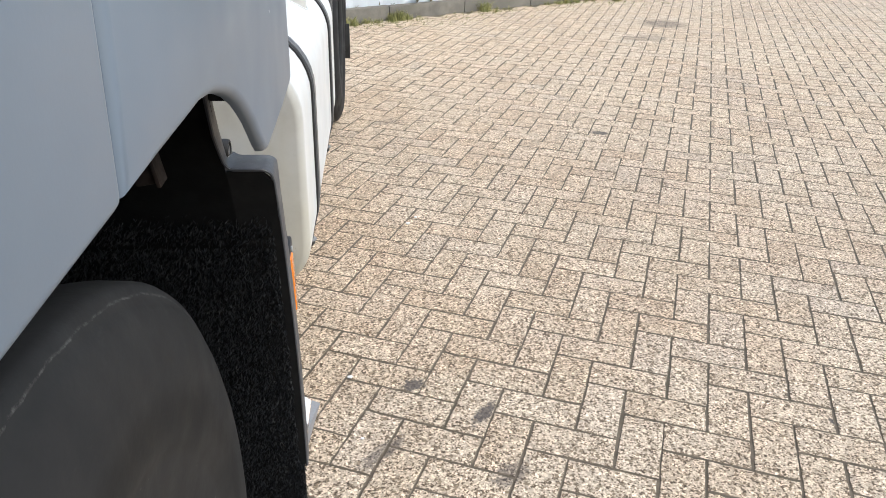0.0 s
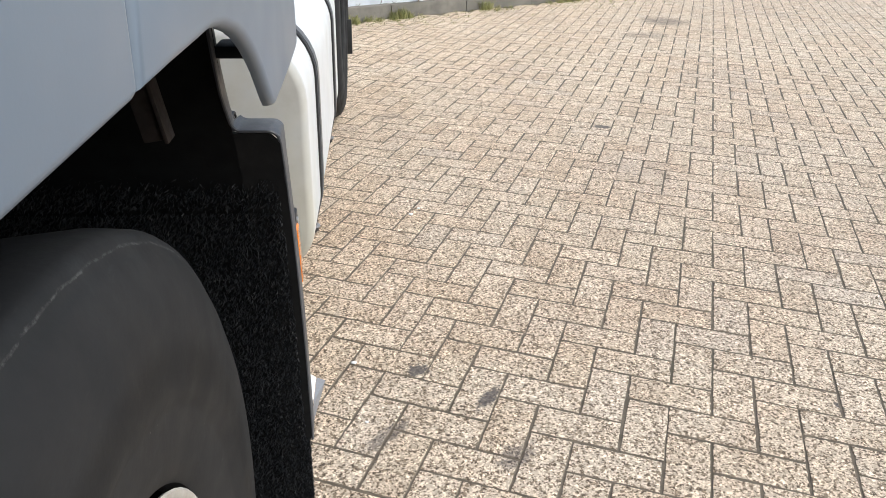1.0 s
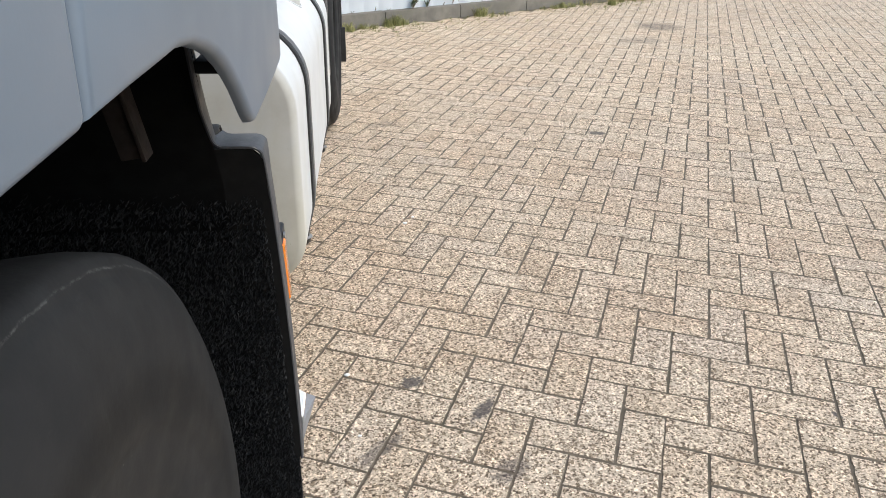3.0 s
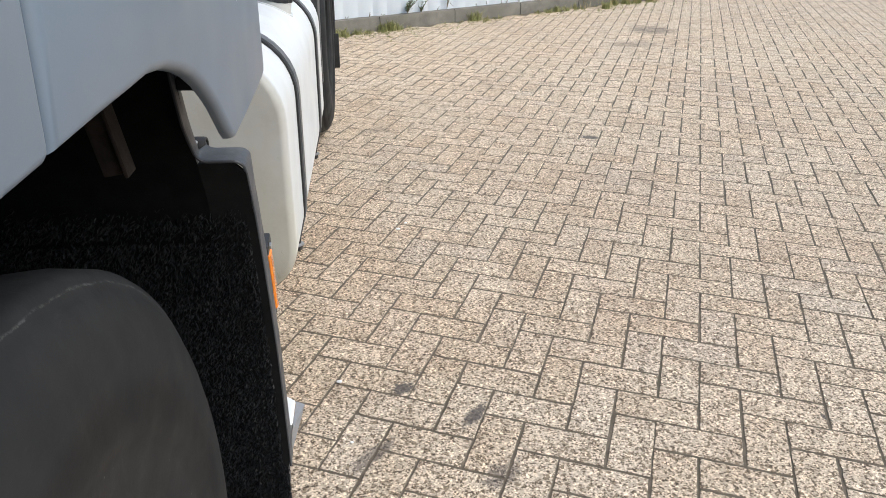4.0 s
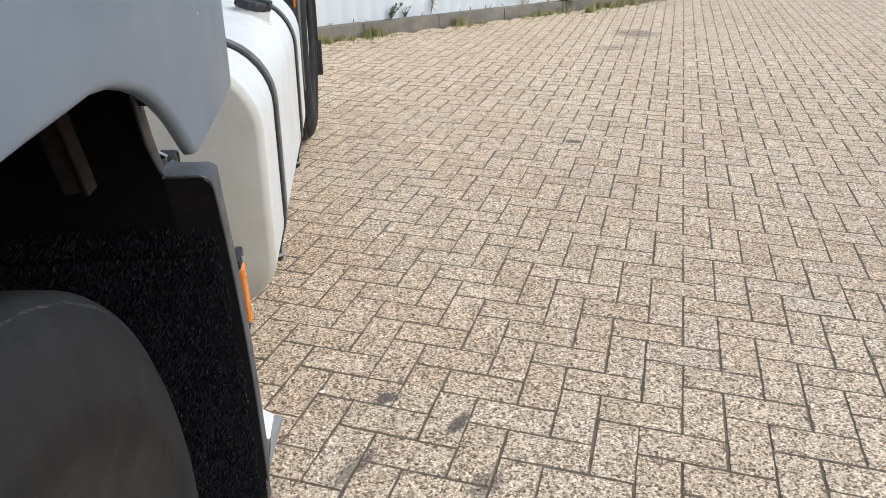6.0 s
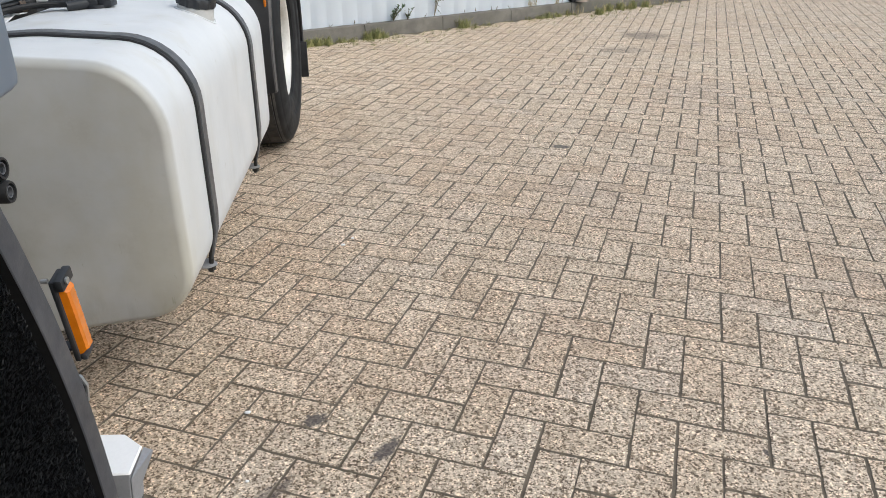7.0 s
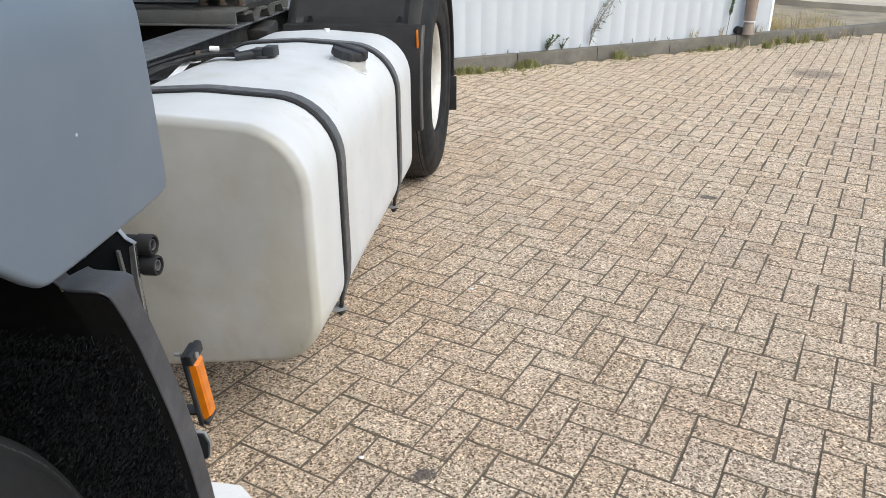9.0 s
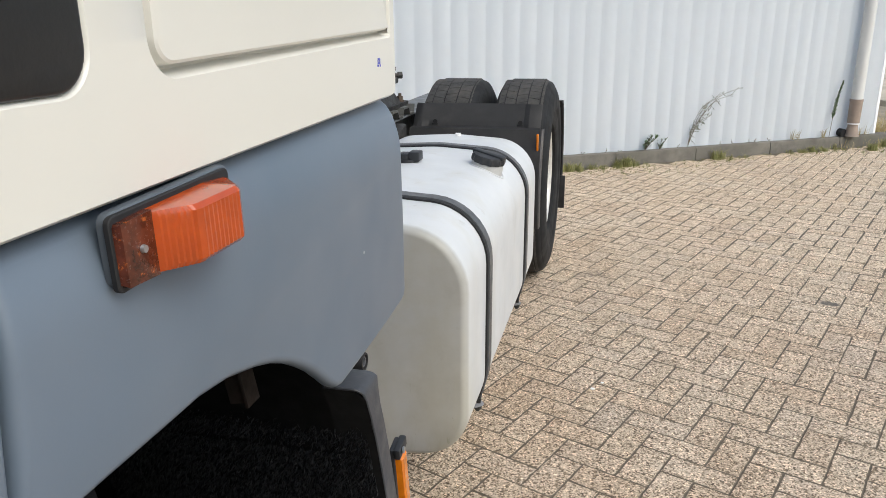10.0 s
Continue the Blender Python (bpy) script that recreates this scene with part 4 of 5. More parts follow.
def strap(y, w):
    bm = bmesh.new()
    strap_strip(bm, y, w / 2 + 0.0145, w / 2 + 0.008, 0.0055, 0.0005)
    part("strap_pad", bm, RUBBER, tank, "black rubber under the strap", smooth=30)
    bm = bmesh.new()
    strap_strip(bm, y, w / 2, w / 2, 0.0085, 0.004)
    part("strap", bm, STRAP, tank, "dark steel tank strap", smooth=30)
    bm = bmesh.new()
    rod(bm, (-0.3275, y, 0.318), (-0.3345, y, 0.262), 0.0065, n=12)
    rod(bm, (-0.3322, y, 0.280), (-0.3338, y, 0.268), 0.0115, n=6)
    part("strap_bolt", bm, GREASE, tank, "dirty bolt under the strap")
    bm = bmesh.new()
    ear = round_poly([(-0.42, y - 0.030, 0.002), (-0.335, y - 0.026, 0.02), (-0.312, y, 0.012), (-0.335, y + 0.026, 0.02), (-0.42, y + 0.030, 0.002)], 4)
    loft(bm, [[(p.x, p.y, 0.283 - 0.10 * (p.x + 0.335)) for p in ear], [(p.x, p.y, 0.288 - 0.10 * (p.x + 0.335)) for p in ear]])
    part("strap_ear", bm, STEP_GREY, tank, "grey steel ear that holds the strap")


strap(0.276, 0.044)
strap(1.088, 0.042)
# filler neck and cap
cp = Vector((-0.404, 0.815, 0.890))
up = Vector((0.20, -0.06, 0.97)).normalized()
frame_m = Matrix.Translation(cp) @ up.to_track_quat("Z", "Y").to_matrix().to_4x4()
bm = bmesh.new()
rings = []
for h, r in ((-0.100, 0.056), (-0.035, 0.055), (-0.012, 0.054), (0.0, 0.053), (0.002, 0.048)):
    rings.append([frame_m @ Vector((r * math.cos(k * math.tau / 28), r * math.sin(k * math.tau / 28), h)) for k in range(28)])
loft(bm, rings)
part("filler_neck", bm, NECK, tank, "dull white filler neck", smooth=35)
top_side = sorted(((p.x, p.y) for p in sect if p.y > 0.55))
weld = []
for k in range(29):
    q = frame_m @ Vector((0.057 * math.cos(k * math.tau / 28), 0.057 * math.sin(k * math.tau / 28), -0.02))
    zz = np.interp(q.x, [a for a, _ in top_side], [b for _, b in top_side])
    weld.append((q.x, q.y, zz + 0.001))
bm = bmesh.new()
tube(bm, weld, 0.0032, 6)
part("weld_seam", bm, TANK, tank)
bm = bmesh.new()
rings = []
for h, r in ((0.001, 0.050), (0.002, 0.0565), (0.008, 0.0585), (0.022, 0.057), (0.0265, 0.053), (0.028, 0.047)):
    rings.append([frame_m @ Vector(((r - (0.004 if (k // 2) % 2 and h < 0.025 else 0)) * math.cos(k * math.tau / 48), (r - (0.004 if (k // 2) % 2 and h < 0.025 else 0)) * math.sin(k * math.tau / 48), h)) for k in range(48)])
loft(bm, rings)
bar = box(bm, (-0.016, -0.058, 0.020), (0.016, 0.058, 0.034), 0.005)
bmesh.ops.transform(bm, matrix=frame_m, verts=[v for v in bar if v.is_valid])
part("filler_cap", bm, BLACK, tank, "black ribbed filler cap", smooth=30)
# sender unit, plug and cables
bm = bmesh.new()
rod(bm, (-0.665, 0.745, 0.89), (-0.665, 0.745, 0.906), 0.034, n=20)
box(bm, (-0.655, 0.722, 0.900), (-0.618, 0.775, 0.932), 0.004)
box(bm, (-0.690, 0.715, 0.900), (-0.655, 0.768, 0.926), 0.004)
rod(bm, (-0.672, 0.735, 0.912), (-0.735, 0.70, 0.905), 0.016, 0.013, 12)
sender = part("sender_unit", bm, BLACK, tank, "black level sender with plug")
rc = random.Random(21)
for k in range(9):
    bm = bmesh.new()
    j = lambda v: rc.uniform(-v, v)
    dz = 0.016 * rc.random()
    tube(bm, bend([(-0.705 + j(0.008), 0.71 + j(0.01), 0.905 + 0.4 * dz), (-0.77 + j(0.01), 0.735 + j(0.02), 0.904 + dz), (-0.85 + j(0.012), 0.70 + j(0.03), 0.902 + dz), (-0.93 + j(0.015), 0.60 + j(0.04), 0.885 + dz), (-0.985 + j(0.02), 0.36 + j(0.05), 0.850 + 1.5 * dz), (-1.04, -0.2, 0.84 + dz)], 5), rc.uniform(0.0045, 0.0075), 7)
    part("cable", bm, RUBBER, tank, "black corrugated cable")
bm = bmesh.new()
rod(bm, (-0.795, 0.728, 0.923), (-0.822, 0.722, 0.924), 0.0095, n=12)
part("cable_tag", bm, WHITE, tank, "white tag round a cable")
bm = bmesh.new()
rod(bm, (-0.846, 0.702, 0.908), (-0.858, 0.694, 0.907), 0.0155, n=12)
part("cable_band", bm, RUST, tank, "orange-brown band round the cables")
bm = bmesh.new()
for a, b, w in (((-0.858, 0.505, 0.868), (-0.893, 0.70, 0.884), 0.012), ((-0.893, 0.70, 0.884), (-0.850, 0.685, 0.889), 0.014)):
    d = (Vector(b) - Vector(a)).normalized().cross(Vector((0, 0, 1))) * w
    q4 = [Vector(a) - d, Vector(a) + d, Vector(b) + d, Vector(b) - d]
    loft(bm, [q4, [v + Vector((0, 0, 0.003)) for v in q4]])
part("tank_clip", bm, WHITE, tank, "white bent sheet clip")
bm = bmesh.new()
rod(bm, (-0.62, 1.34, 0.892), (-0.62, 1.34, 0.906), 0.011, n=10)
part("vent_plug", bm, WHITE, tank)
# brackets that carry the tank
for y in (0.276, 1.088):
    bm = bmesh.new()
    box(bm, (-1.06, y - 0.03, 0.20), (-0.44, y + 0.03, 0.226), 0.004)
    box(bm, (-1.06, y - 0.03, 0.20), (-0.97, y + 0.03, 0.86), 0.004)
    part("tank_bracket", bm, GREASE, truck)

# ---- chassis ----
for xo, xi in ((-1.000, -1.195), (-2.000, -1.805)):
    bm = bmesh.new()
    k = 1 if xi > xo else -1
    box(bm, (min(xo, xi), -2.6, 0.892), (max(xo, xi), 3.1, 0.900), 0.003)
    rail = part("frame_rail", bm, RAIL, truck, "grey painted steel frame rail")
    bm = bmesh.new()
    w0, w1 = sorted((xo + 0.05 * k, xo + 0.058 * k))
    box(bm, (w0, -2.6, 0.64), (w1, 3.1, 0.892), 0.002)
    part("rail_web", bm, GREASE, rail)
for y in (-0.5, 0.9, 1.9, 2.95):
    bm = bmesh.new()
    box(bm, (-1.85, y - 0.05, 0.68), (-1.15, y + 0.05, 0.86), 0.01)
    part("cross_member", bm, GREASE, truck)
# wavy mounting plate with its bolted sub plate
bm = bmesh.new()
prof = []
y, z0, z1 = 1.46, 0.903, 0.938
while y < 1.92:
    prof += [(y, z1), (y + 0.085, z1), (y + 0.105, z0), (y + 0.165, z0), (y + 0.185, z1)]
    y += 0.185
loft(bm, [[(-0.99, a, b) for a, b in prof] + [(-0.99, a, b + 0.010) for a, b in reversed(prof)], [(-1.98, a, b) for a, b in prof] + [(-1.98, a, b + 0.010) for a, b in reversed(prof)]])
mount = part("mounting_plate", bm, STEEL, truck, "wavy grey steel mounting plate on the frame", smooth=None)
bm = bmesh.new()
box(bm, (-1.95, 1.36, 0.956), (-0.985, 1.50, 0.966), 0.003)
box(bm, (-1.95, 1.352, 0.915), (-0.985, 1.363, 0.966), 0.003)
box(bm, (-1.95, 1.325, 0.911), (-0.985, 1.363, 0.917), 0.002)
part("cat_walk", bm, STEEL, truck, "dull metal plate across the frame")
for x, y in ((-1.20, 1.545), (-1.12, 1.555), (-1.035, 1.545), (-1.04, 1.93), (-1.13, 2.02)):
    bm = bmesh.new()
    rod(bm, (x, y, 0.965), (x, y, 0.974), 0.022, n=14)
    rod(bm, (x, y, 0.974), (x, y, 0.993), 0.015, n=6)
    rod(bm, (x, y, 0.990), (x, y, 1.006), 0.008, n=8)
    part("mount_bolt", bm, RUST, mount, "rusty bolt on the mounting plate")
# fifth wheel: pedestals and top plate
for cx in (-1.12, -1.88):
    bm = bmesh.new()
    rings = []
    for z, hx, y0, y1 in ((0.948, 0.108, 1.50, 2.00), (0.966, 0.108, 1.50, 2.00), (0.9665, 0.088, 1.57, 1.95), (0.985, 0.078, 1.60, 1.92), (1.02, 0.066, 1.635, 1.885), (1.06, 0.057, 1.66, 1.86), (1.10, 0.052, 1.67, 1.85)):
        rings.append([(p.x, p.y, z) for p in round_poly([(cx - hx, y0, 0.02), (cx + hx, y0, 0.02), (cx + hx, y1, 0.02), (cx - hx, y1, 0.02)], 3)])
    loft(bm, rings)
    part("pedestal", bm, GREASE, truck, "cast steel coupling pedestal", smooth=35)
bm = bmesh.new()
out = round_poly([(-1.98, 1.26, 0.10), (-1.015, 1.26, 0.10), (-1.015, 1.80, 0.06), (-1.20, 2.10, 0.05), (-1.42, 2.20, 0.03), (-1.46, 1.85, 0.03), (-1.54, 1.85, 0.03), (-1.58, 2.20, 0.03), (-1.80, 2.10, 0.05), (-1.98, 1.80, 0.06)], 5)
lean = Matrix.Translation((0, 1.75, 1.12)) @ Matrix.Rotation(radians(-4), 4, "X") @ Matrix.Translation((0, -1.75, -1.12))
loft(bm, [[lean @ Vector((p.x, p.y, z)) for p in inset(out, d)] for z, d in ((1.086, 0.03), (1.092, 0.012), (1.122, 0.004), (1.128, 0.0), (1.142, 0.0), (1.149, 0.006))])
plate = part("coupling_plate", bm, GREASE, truck, "greasy fifth-wheel coupling plate", smooth=30)
bm = bmesh.new()
rod(bm, (-1.05, 1.60, 1.118), (-0.955, 1.66, 1.112), 0.009, n=10)
rod(bm, (-0.965, 1.655, 1.112), (-0.948, 1.665, 1.112), 0.015, n=8)
box(bm, (-1.10, 1.40, 1.062), (-1.02, 1.85, 1.092), 0.006)
box(bm, (-1.14, 1.34, 1.060), (-1.06, 1.44, 1.088), 0.006)
part("release_handle", bm, GREASE, plate)
# valves, air tank and hoses beside the frame
bm = bmesh.new()
rod(bm, (-0.98, 1.60, 0.70), (-0.98, 1.86, 0.70), 0.085, n=18)
part("air_tank", bm, GREASE, truck, smooth=40)
for lo, hi, deg in (((-1.075, 1.62, 0.80), (-0.955, 1.76, 0.875), 12), ((-1.075, 1.30, 0.74), (-0.985, 1.42, 0.84), 0), ((-1.075, 0.95, 0.70), (-0.985, 1.12, 0.80), 0)):
    bm = bmesh.new()
    box(bm, lo, hi, 0.014, Matrix.Rotation(radians(deg), 4, "X"))
    part("valve_block", bm, GREASE, truck, "grimy brake valve on the frame")
for k in range(6):
    bm = bmesh.new()
    tube(bm, bend([(-1.07, 0.5 + 0.25 * k, 0.80), (-1.00 + 0.01 * k, 0.62 + 0.25 * k, 0.84 - 0.02 * (k % 3)), (-1.02, 0.80 + 0.25 * k, 0.80), (-1.06, 0.95 + 0.25 * k, 0.72)], 5), 0.009, 8)
    part("air_hose", bm, RUBBER, truck)
bm = bmesh.new()
rod(bm, (-0.965, 0.42, 0.86), (-0.955, 0.30, 0.87), 0.028, n=16)
part("hose_end", bm, BLACK, truck)
bm = bmesh.new()
rod(bm, (-1.10, 2.80, 0.80), (-1.10, 2.98, 0.80), 0.09, n=24)
part("air_bellows", bm, BLACK, truck, smooth=40)

# ---- rear mudguard ----
RC, RR = Vector((2.400, 0.51)), 0.590


def arc_pt(z, r=RR, rear=False):
    dy = math.sqrt(max(0.0, r * r - (z - RC.y) ** 2))
    return RC.x + (dy if rear else -dy)


bm = bmesh.new()
zs = [0.385, 0.40, 0.45, 0.55, 0.65, 0.75, 0.845, 0.851, 0.86, 0.88, 0.90, 0.93, 0.953]
last = None
for z in zs:
    y = arc_pt(z)
    up_ = z > 0.848
    xs = [-0.985, -0.955, -0.93, -0.90, -0.43, -0.405, -0.375, -0.337]
    lift = [0.012, 0.0, 0.0, 0.018, 0.018, 0.0, 0.0, 0.012] if up_ else [0.0] * 8
    ring = [bm.verts.new((x + (0.0 if not up_ or k not in (0, 7) else (0.01 if k == 0 else -0.01)), y + l - (0.012 if not up_ else 0.0), z)) for k, (x, l) in enumerate(zip(xs, lift))]
    if last:
        for k in range(7):
            bm.faces.new((last[k], last[k + 1], ring[k + 1], ring[k]))
    last = ring
bmesh.ops.solidify(bm, geom=bm.faces[:], thickness=0.005)
rear_guard = part("rear_mudguard", bm, GUARD, truck, "sooty dark plastic rear mudguard in front of the twin wheels", smooth=25)
bm = bmesh.new()
last = None
for z in [0.385, 0.40, 0.45, 0.55, 0.65, 0.75, 0.845]:
    y = arc_pt(z) - 0.012
    ring = [bm.verts.new(v) for v in ((-0.337, y, z), (-0.331, y + 0.003, z), (-0.330, y + 0.05, z), (-0.335, y + 0.05, z))]
    if last:
        for k in range(4):
            bm.faces.new((last[k - 1], last[k], ring[k], ring[k - 1]))
    else:
        bm.faces.new(ring)
    last = ring
bm.faces.new(last[::-1])
part("guard_edge", bm, GUARD, rear_guard)
for x in (-0.865, -0.445):
    bm = bmesh.new()
    yy = arc_pt(0.87) + 0.010
    rod(bm, (x, yy + 0.004, 0.872), (x, yy - 0.004, 0.872), 0.011, n=10)
    box(bm, (x - 0.018, yy - 0.003, 0.853), (x + 0.012, yy + 0.004, 0.864), 0.002)
    part("guard_clip", bm, RUBBER, rear_guard, "black keyhole clip")
bm = bmesh.new()
box(bm, (-0.357, 1.850, 0.690), (-0.346, 1.866, 0.836), 0.004, Matrix.Rotation(radians(8), 4, "X"))
part("rear_marker", bm, AMBER, rear_guard, "small amber marker lamp")
bm = bmesh.new()
last = None
for k in range(17):
    a = radians(40 - k * 52 / 16)
    y, z = RC.x + RR * math.cos(a), RC.y + RR * math.sin(a)
    ring = [bm.verts.new(v) for v in ((-0.985, y, z), (-0.312, y, z), (-0.310, y - 0.020 * math.cos(a), z - 0.020 * math.sin(a)), (-0.318, y - 0.020 * math.cos(a), z - 0.020 * math.sin(a)), (-0.318, y - 0.006 * math.cos(a), z - 0.006 * math.sin(a)), (-0.985, y - 0.006 * math.cos(a), z - 0.006 * math.sin(a)))]
    if last:
        for j in range(6):
            bm.faces.new((last[j - 1], last[j], ring[j], ring[j - 1]))
    else:
        bm.faces.new(ring)
    last = ring
bm.faces.new(last[::-1])
rear_half = part("rear_mudguard", bm, GUARD, truck, "black rear half of the mudguard", smooth=40)
bm = bmesh.new()
box(bm, (-0.975, 2.935, 0.215), (-0.292, 2.950, 0.42), 0.004)
part("mud_flap", bm, RUBBER, rear_half, "black rubber flap")


# ---- wall, kerb and downpipe ----
WALL0, ALONG, FACE = Vector((0.0, 5.55, 0.0)), Vector((0.8499, 0.5269, 0.0)), Vector((0.5269, -0.8499, 0.0))


def on_wall(s, out, z):
    """A place by metres along the kerb, metres out of its face and height."""
    return WALL0 + ALONG * s + FACE * out + Vector((0, 0, z))


S_END = 3.23
bm = bmesh.new()
prof = []
s = -9.0
while s < S_END - 0.08:
    prof += [(s, -0.069), (s + 0.014, -0.069), (s + 0.046, -0.060), (s + 0.130, -0.060)]
    s += 0.16
prof += [(S_END, -0.060)]
front = [[on_wall(s, o, 0.10) for s, o in prof], [on_wall(s, o, 5.2) for s, o in prof]]
va = [[bm.verts.new(p) for p in row] for row in front]
for k in range(len(prof) - 1):
    bm.faces.new((va[0][k], va[0][k + 1], va[1][k + 1], va[1][k]))
back = [bm.verts.new(on_wall(S_END, -5.0, z)) for z in (0.10, 5.2)]
bm.faces.new((va[0][-1], back[0], back[1], va[1][-1]))
bmesh.ops.solidify(bm, geom=bm.faces[:], thickness=0.004)
wall = part("wall_warehouse", bm, CLAD, None, "", smooth=20)
tagged(wall, "white corrugated sheet-metal warehouse wall above a concrete kerb", "wall", kind="structure")
bm = bmesh.new()
cap_l = [on_wall(S_END - 0.03, -0.057, 0.12), on_wall(S_END + 0.004, -0.057, 0.12), on_wall(S_END + 0.004, -0.20, 0.12), on_wall(S_END, -0.20, 0.12), on_wall(S_END, -0.061, 0.12), on_wall(S_END - 0.03, -0.061, 0.12)]
loft(bm, [cap_l, [p + Vector((0, 0, 5.1)) for p in cap_l]])
part("corner_flashing", bm, CLAD, wall)
kerb = thing("kerb", (0, 0, 0), "weathered grey concrete kerb along the warehouse wall", "kerb", kind="structure")
kb = None
for k in range(22):
    bm = bmesh.new()
    a, b = -9.0 + k * 0.9 + 0.004, -9.0 + (k + 1) * 0.9 - 0.004
    hh = 0.125 + rng.uniform(-0.004, 0.004)
    if a > 3.3:
        hh = 0.10
    c = [(-0.12, -0.1), (0.004, -0.1), (0.0, hh - 0.02), (-0.006, hh - 0.006), (-0.02, hh), (-0.12, hh)]
    loft(bm, [[on_wall(a, o, z) for o, z in c], [on_wall(b, o, z) for o, z in c]])
    part("kerb_stone", bm, KERB, kerb, smooth=30)
pipe = thing("downpipe", on_wall(2.86, -0.02, 0.12), "white downpipe ending in a brown plastic shoe at the kerb", "pipe")
bm = bmesh.new()
rod(bm, on_wall(2.825, 0.02, 0.50), on_wall(2.825, 0.02, 5.0), 0.058, n=24)
part("upper_pipe", bm, PIPE_WHITE, pipe, smooth=40)
bm = bmesh.new()
for z0, z1, r0, r1 in ((0.26, 0.49, 0.060, 0.063), (0.49, 0.515, 0.066, 0.066), (0.235, 0.262, 0.050, 0.052), (0.128, 0.236, 0.072, 0.050)):
    rod(bm, on_wall(2.825, 0.02, z0), on_wall(2.825, 0.02, z1), r0, r1, 24)
part("shoe", bm, PIPE, pipe, "brown plastic pipe shoe", smooth=40)
bm = bmesh.new()
rod(bm, on_wall(2.825, 0.02, 0.255), on_wall(2.825, 0.02, 0.268), 0.062, n=24)
part("collar", bm, WHITE, pipe)
bm = bmesh.new()
rod(bm, on_wall(2.74, -0.062, 0.165), on_wall(2.74, 0.0, 0.160), 0.042, n=20)
drain = tagged(part("drain_mouth", bm, RUBBER, None), "black round drain mouth at the foot of the wall", "drain")

# ---- unseen wall added behind the camera to block light ----
PLASTER = simple("grey_plaster", (0.22, 0.21, 0.195), 0.9, vary=0.15, scale=1.5, bump=0.3, bscale=80.0, dirt=(0.15, 0.14, 0.125), dirt_scale=0.8)
bm = bmesh.new()
box(bm, (-9.0, -6.3, -0.05), (2.6, -6.0, 4.6), 0.02)
tagged(part("wall_yard", bm, PLASTER, None), "unseen plain grey wall added to block light", "wall", kind="structure")

# ---- far side ----
bm = bmesh.new()
near = [(3.35, 12.3), (4.4, 11.2), (6.0, 9.9), (14.0, 5.5), (60.0, 5.5), (60.0, 70.0), (2.0, 70.0)]
loft(bm, [[(x, y, -0.05) for x, y in near], [(x, y, 0.06) for x, y in near]])
road = tagged(part("road", bm, SLAB, None, smooth=None), "pale concrete yard slab beyond the grass strip", "road", kind="structure")
lorry = thing("parked_lorry", (12.5, 31.0, 0.06), "dark parked lorry far across the yard", "truck")
bm = bmesh.new()
box(bm, (8.6, 30.4, 1.0), (18.0, 32.8, 3.6), 0.05)
part("body", bm, BLACK, lorry)
bm = bmesh.new()
box(bm, (8.7, 30.5, 0.55), (18.0, 32.6, 1.0), 0.03)
part("chassis", bm, DARK, lorry)
for x in (9.3, 10.9, 14.2, 15.6):
    bm = bmesh.new()
    lathe(bm, [(-0.15, 0.0), (-0.15, 0.45), (-0.12, 0.5), (0.12, 0.5), (0.15, 0.45), (0.15, 0.0)], (0, 0, 0), 28)
    bmesh.ops.transform(bm, matrix=Matrix.Translation((x, 30.55, 0.56)) @ Matrix.Rotation(radians(90), 4, "Z"), verts=bm.verts[:])
    part("wheel", bm, TYRE, lorry)
bm = bmesh.new()
box(bm, (11.6, 30.38, 0.62), (13.4, 30.42, 0.80), 0.01)
part("side_guard", bm, ZINC, lorry)


# ---- grass and weeds ----
def blades(name, spots, mat, label, category, seed):
    """Tufts of bent blades; a spot is (place, count, height, spread)."""
    r = random.Random(seed)
    vs, fs = [], []
    for place, count, height, spread in spots:
        for _ in range(count):
            a, d = r.uniform(0, math.tau), spread * math.sqrt(r.random())
            p = Vector(place) + Vector((d * math.cos(a), d * math.sin(a), 0))
            h = height * r.uniform(0.4, 1.1)
            lean_ = Vector((r.uniform(-1, 1), r.uniform(-1, 1), 0)) * h * r.uniform(0.2, 0.8)
            w = Vector((math.cos(a + 1.3), math.sin(a + 1.3), 0)) * r.uniform(0.0012, 0.0028)
            i = len(vs)
            q = p + lean_ * 0.35 + Vector((0, 0, h * 0.6))
            e = p + lean_ + Vector((0, 0, h * r.uniform(0.75, 1.0)))
            vs += [p - w, p + w, q + w * 0.8, q - w * 0.8, e]
            fs += [(i, i + 1, i + 2, i + 3), (i + 3, i + 2, i + 4)]
    data = bpy.data.meshes.new(name)
    data.from_pydata(vs, [], fs)
    data.materials.append(mat)
    return tagged(new(name, data), label, category, kind="stuff")


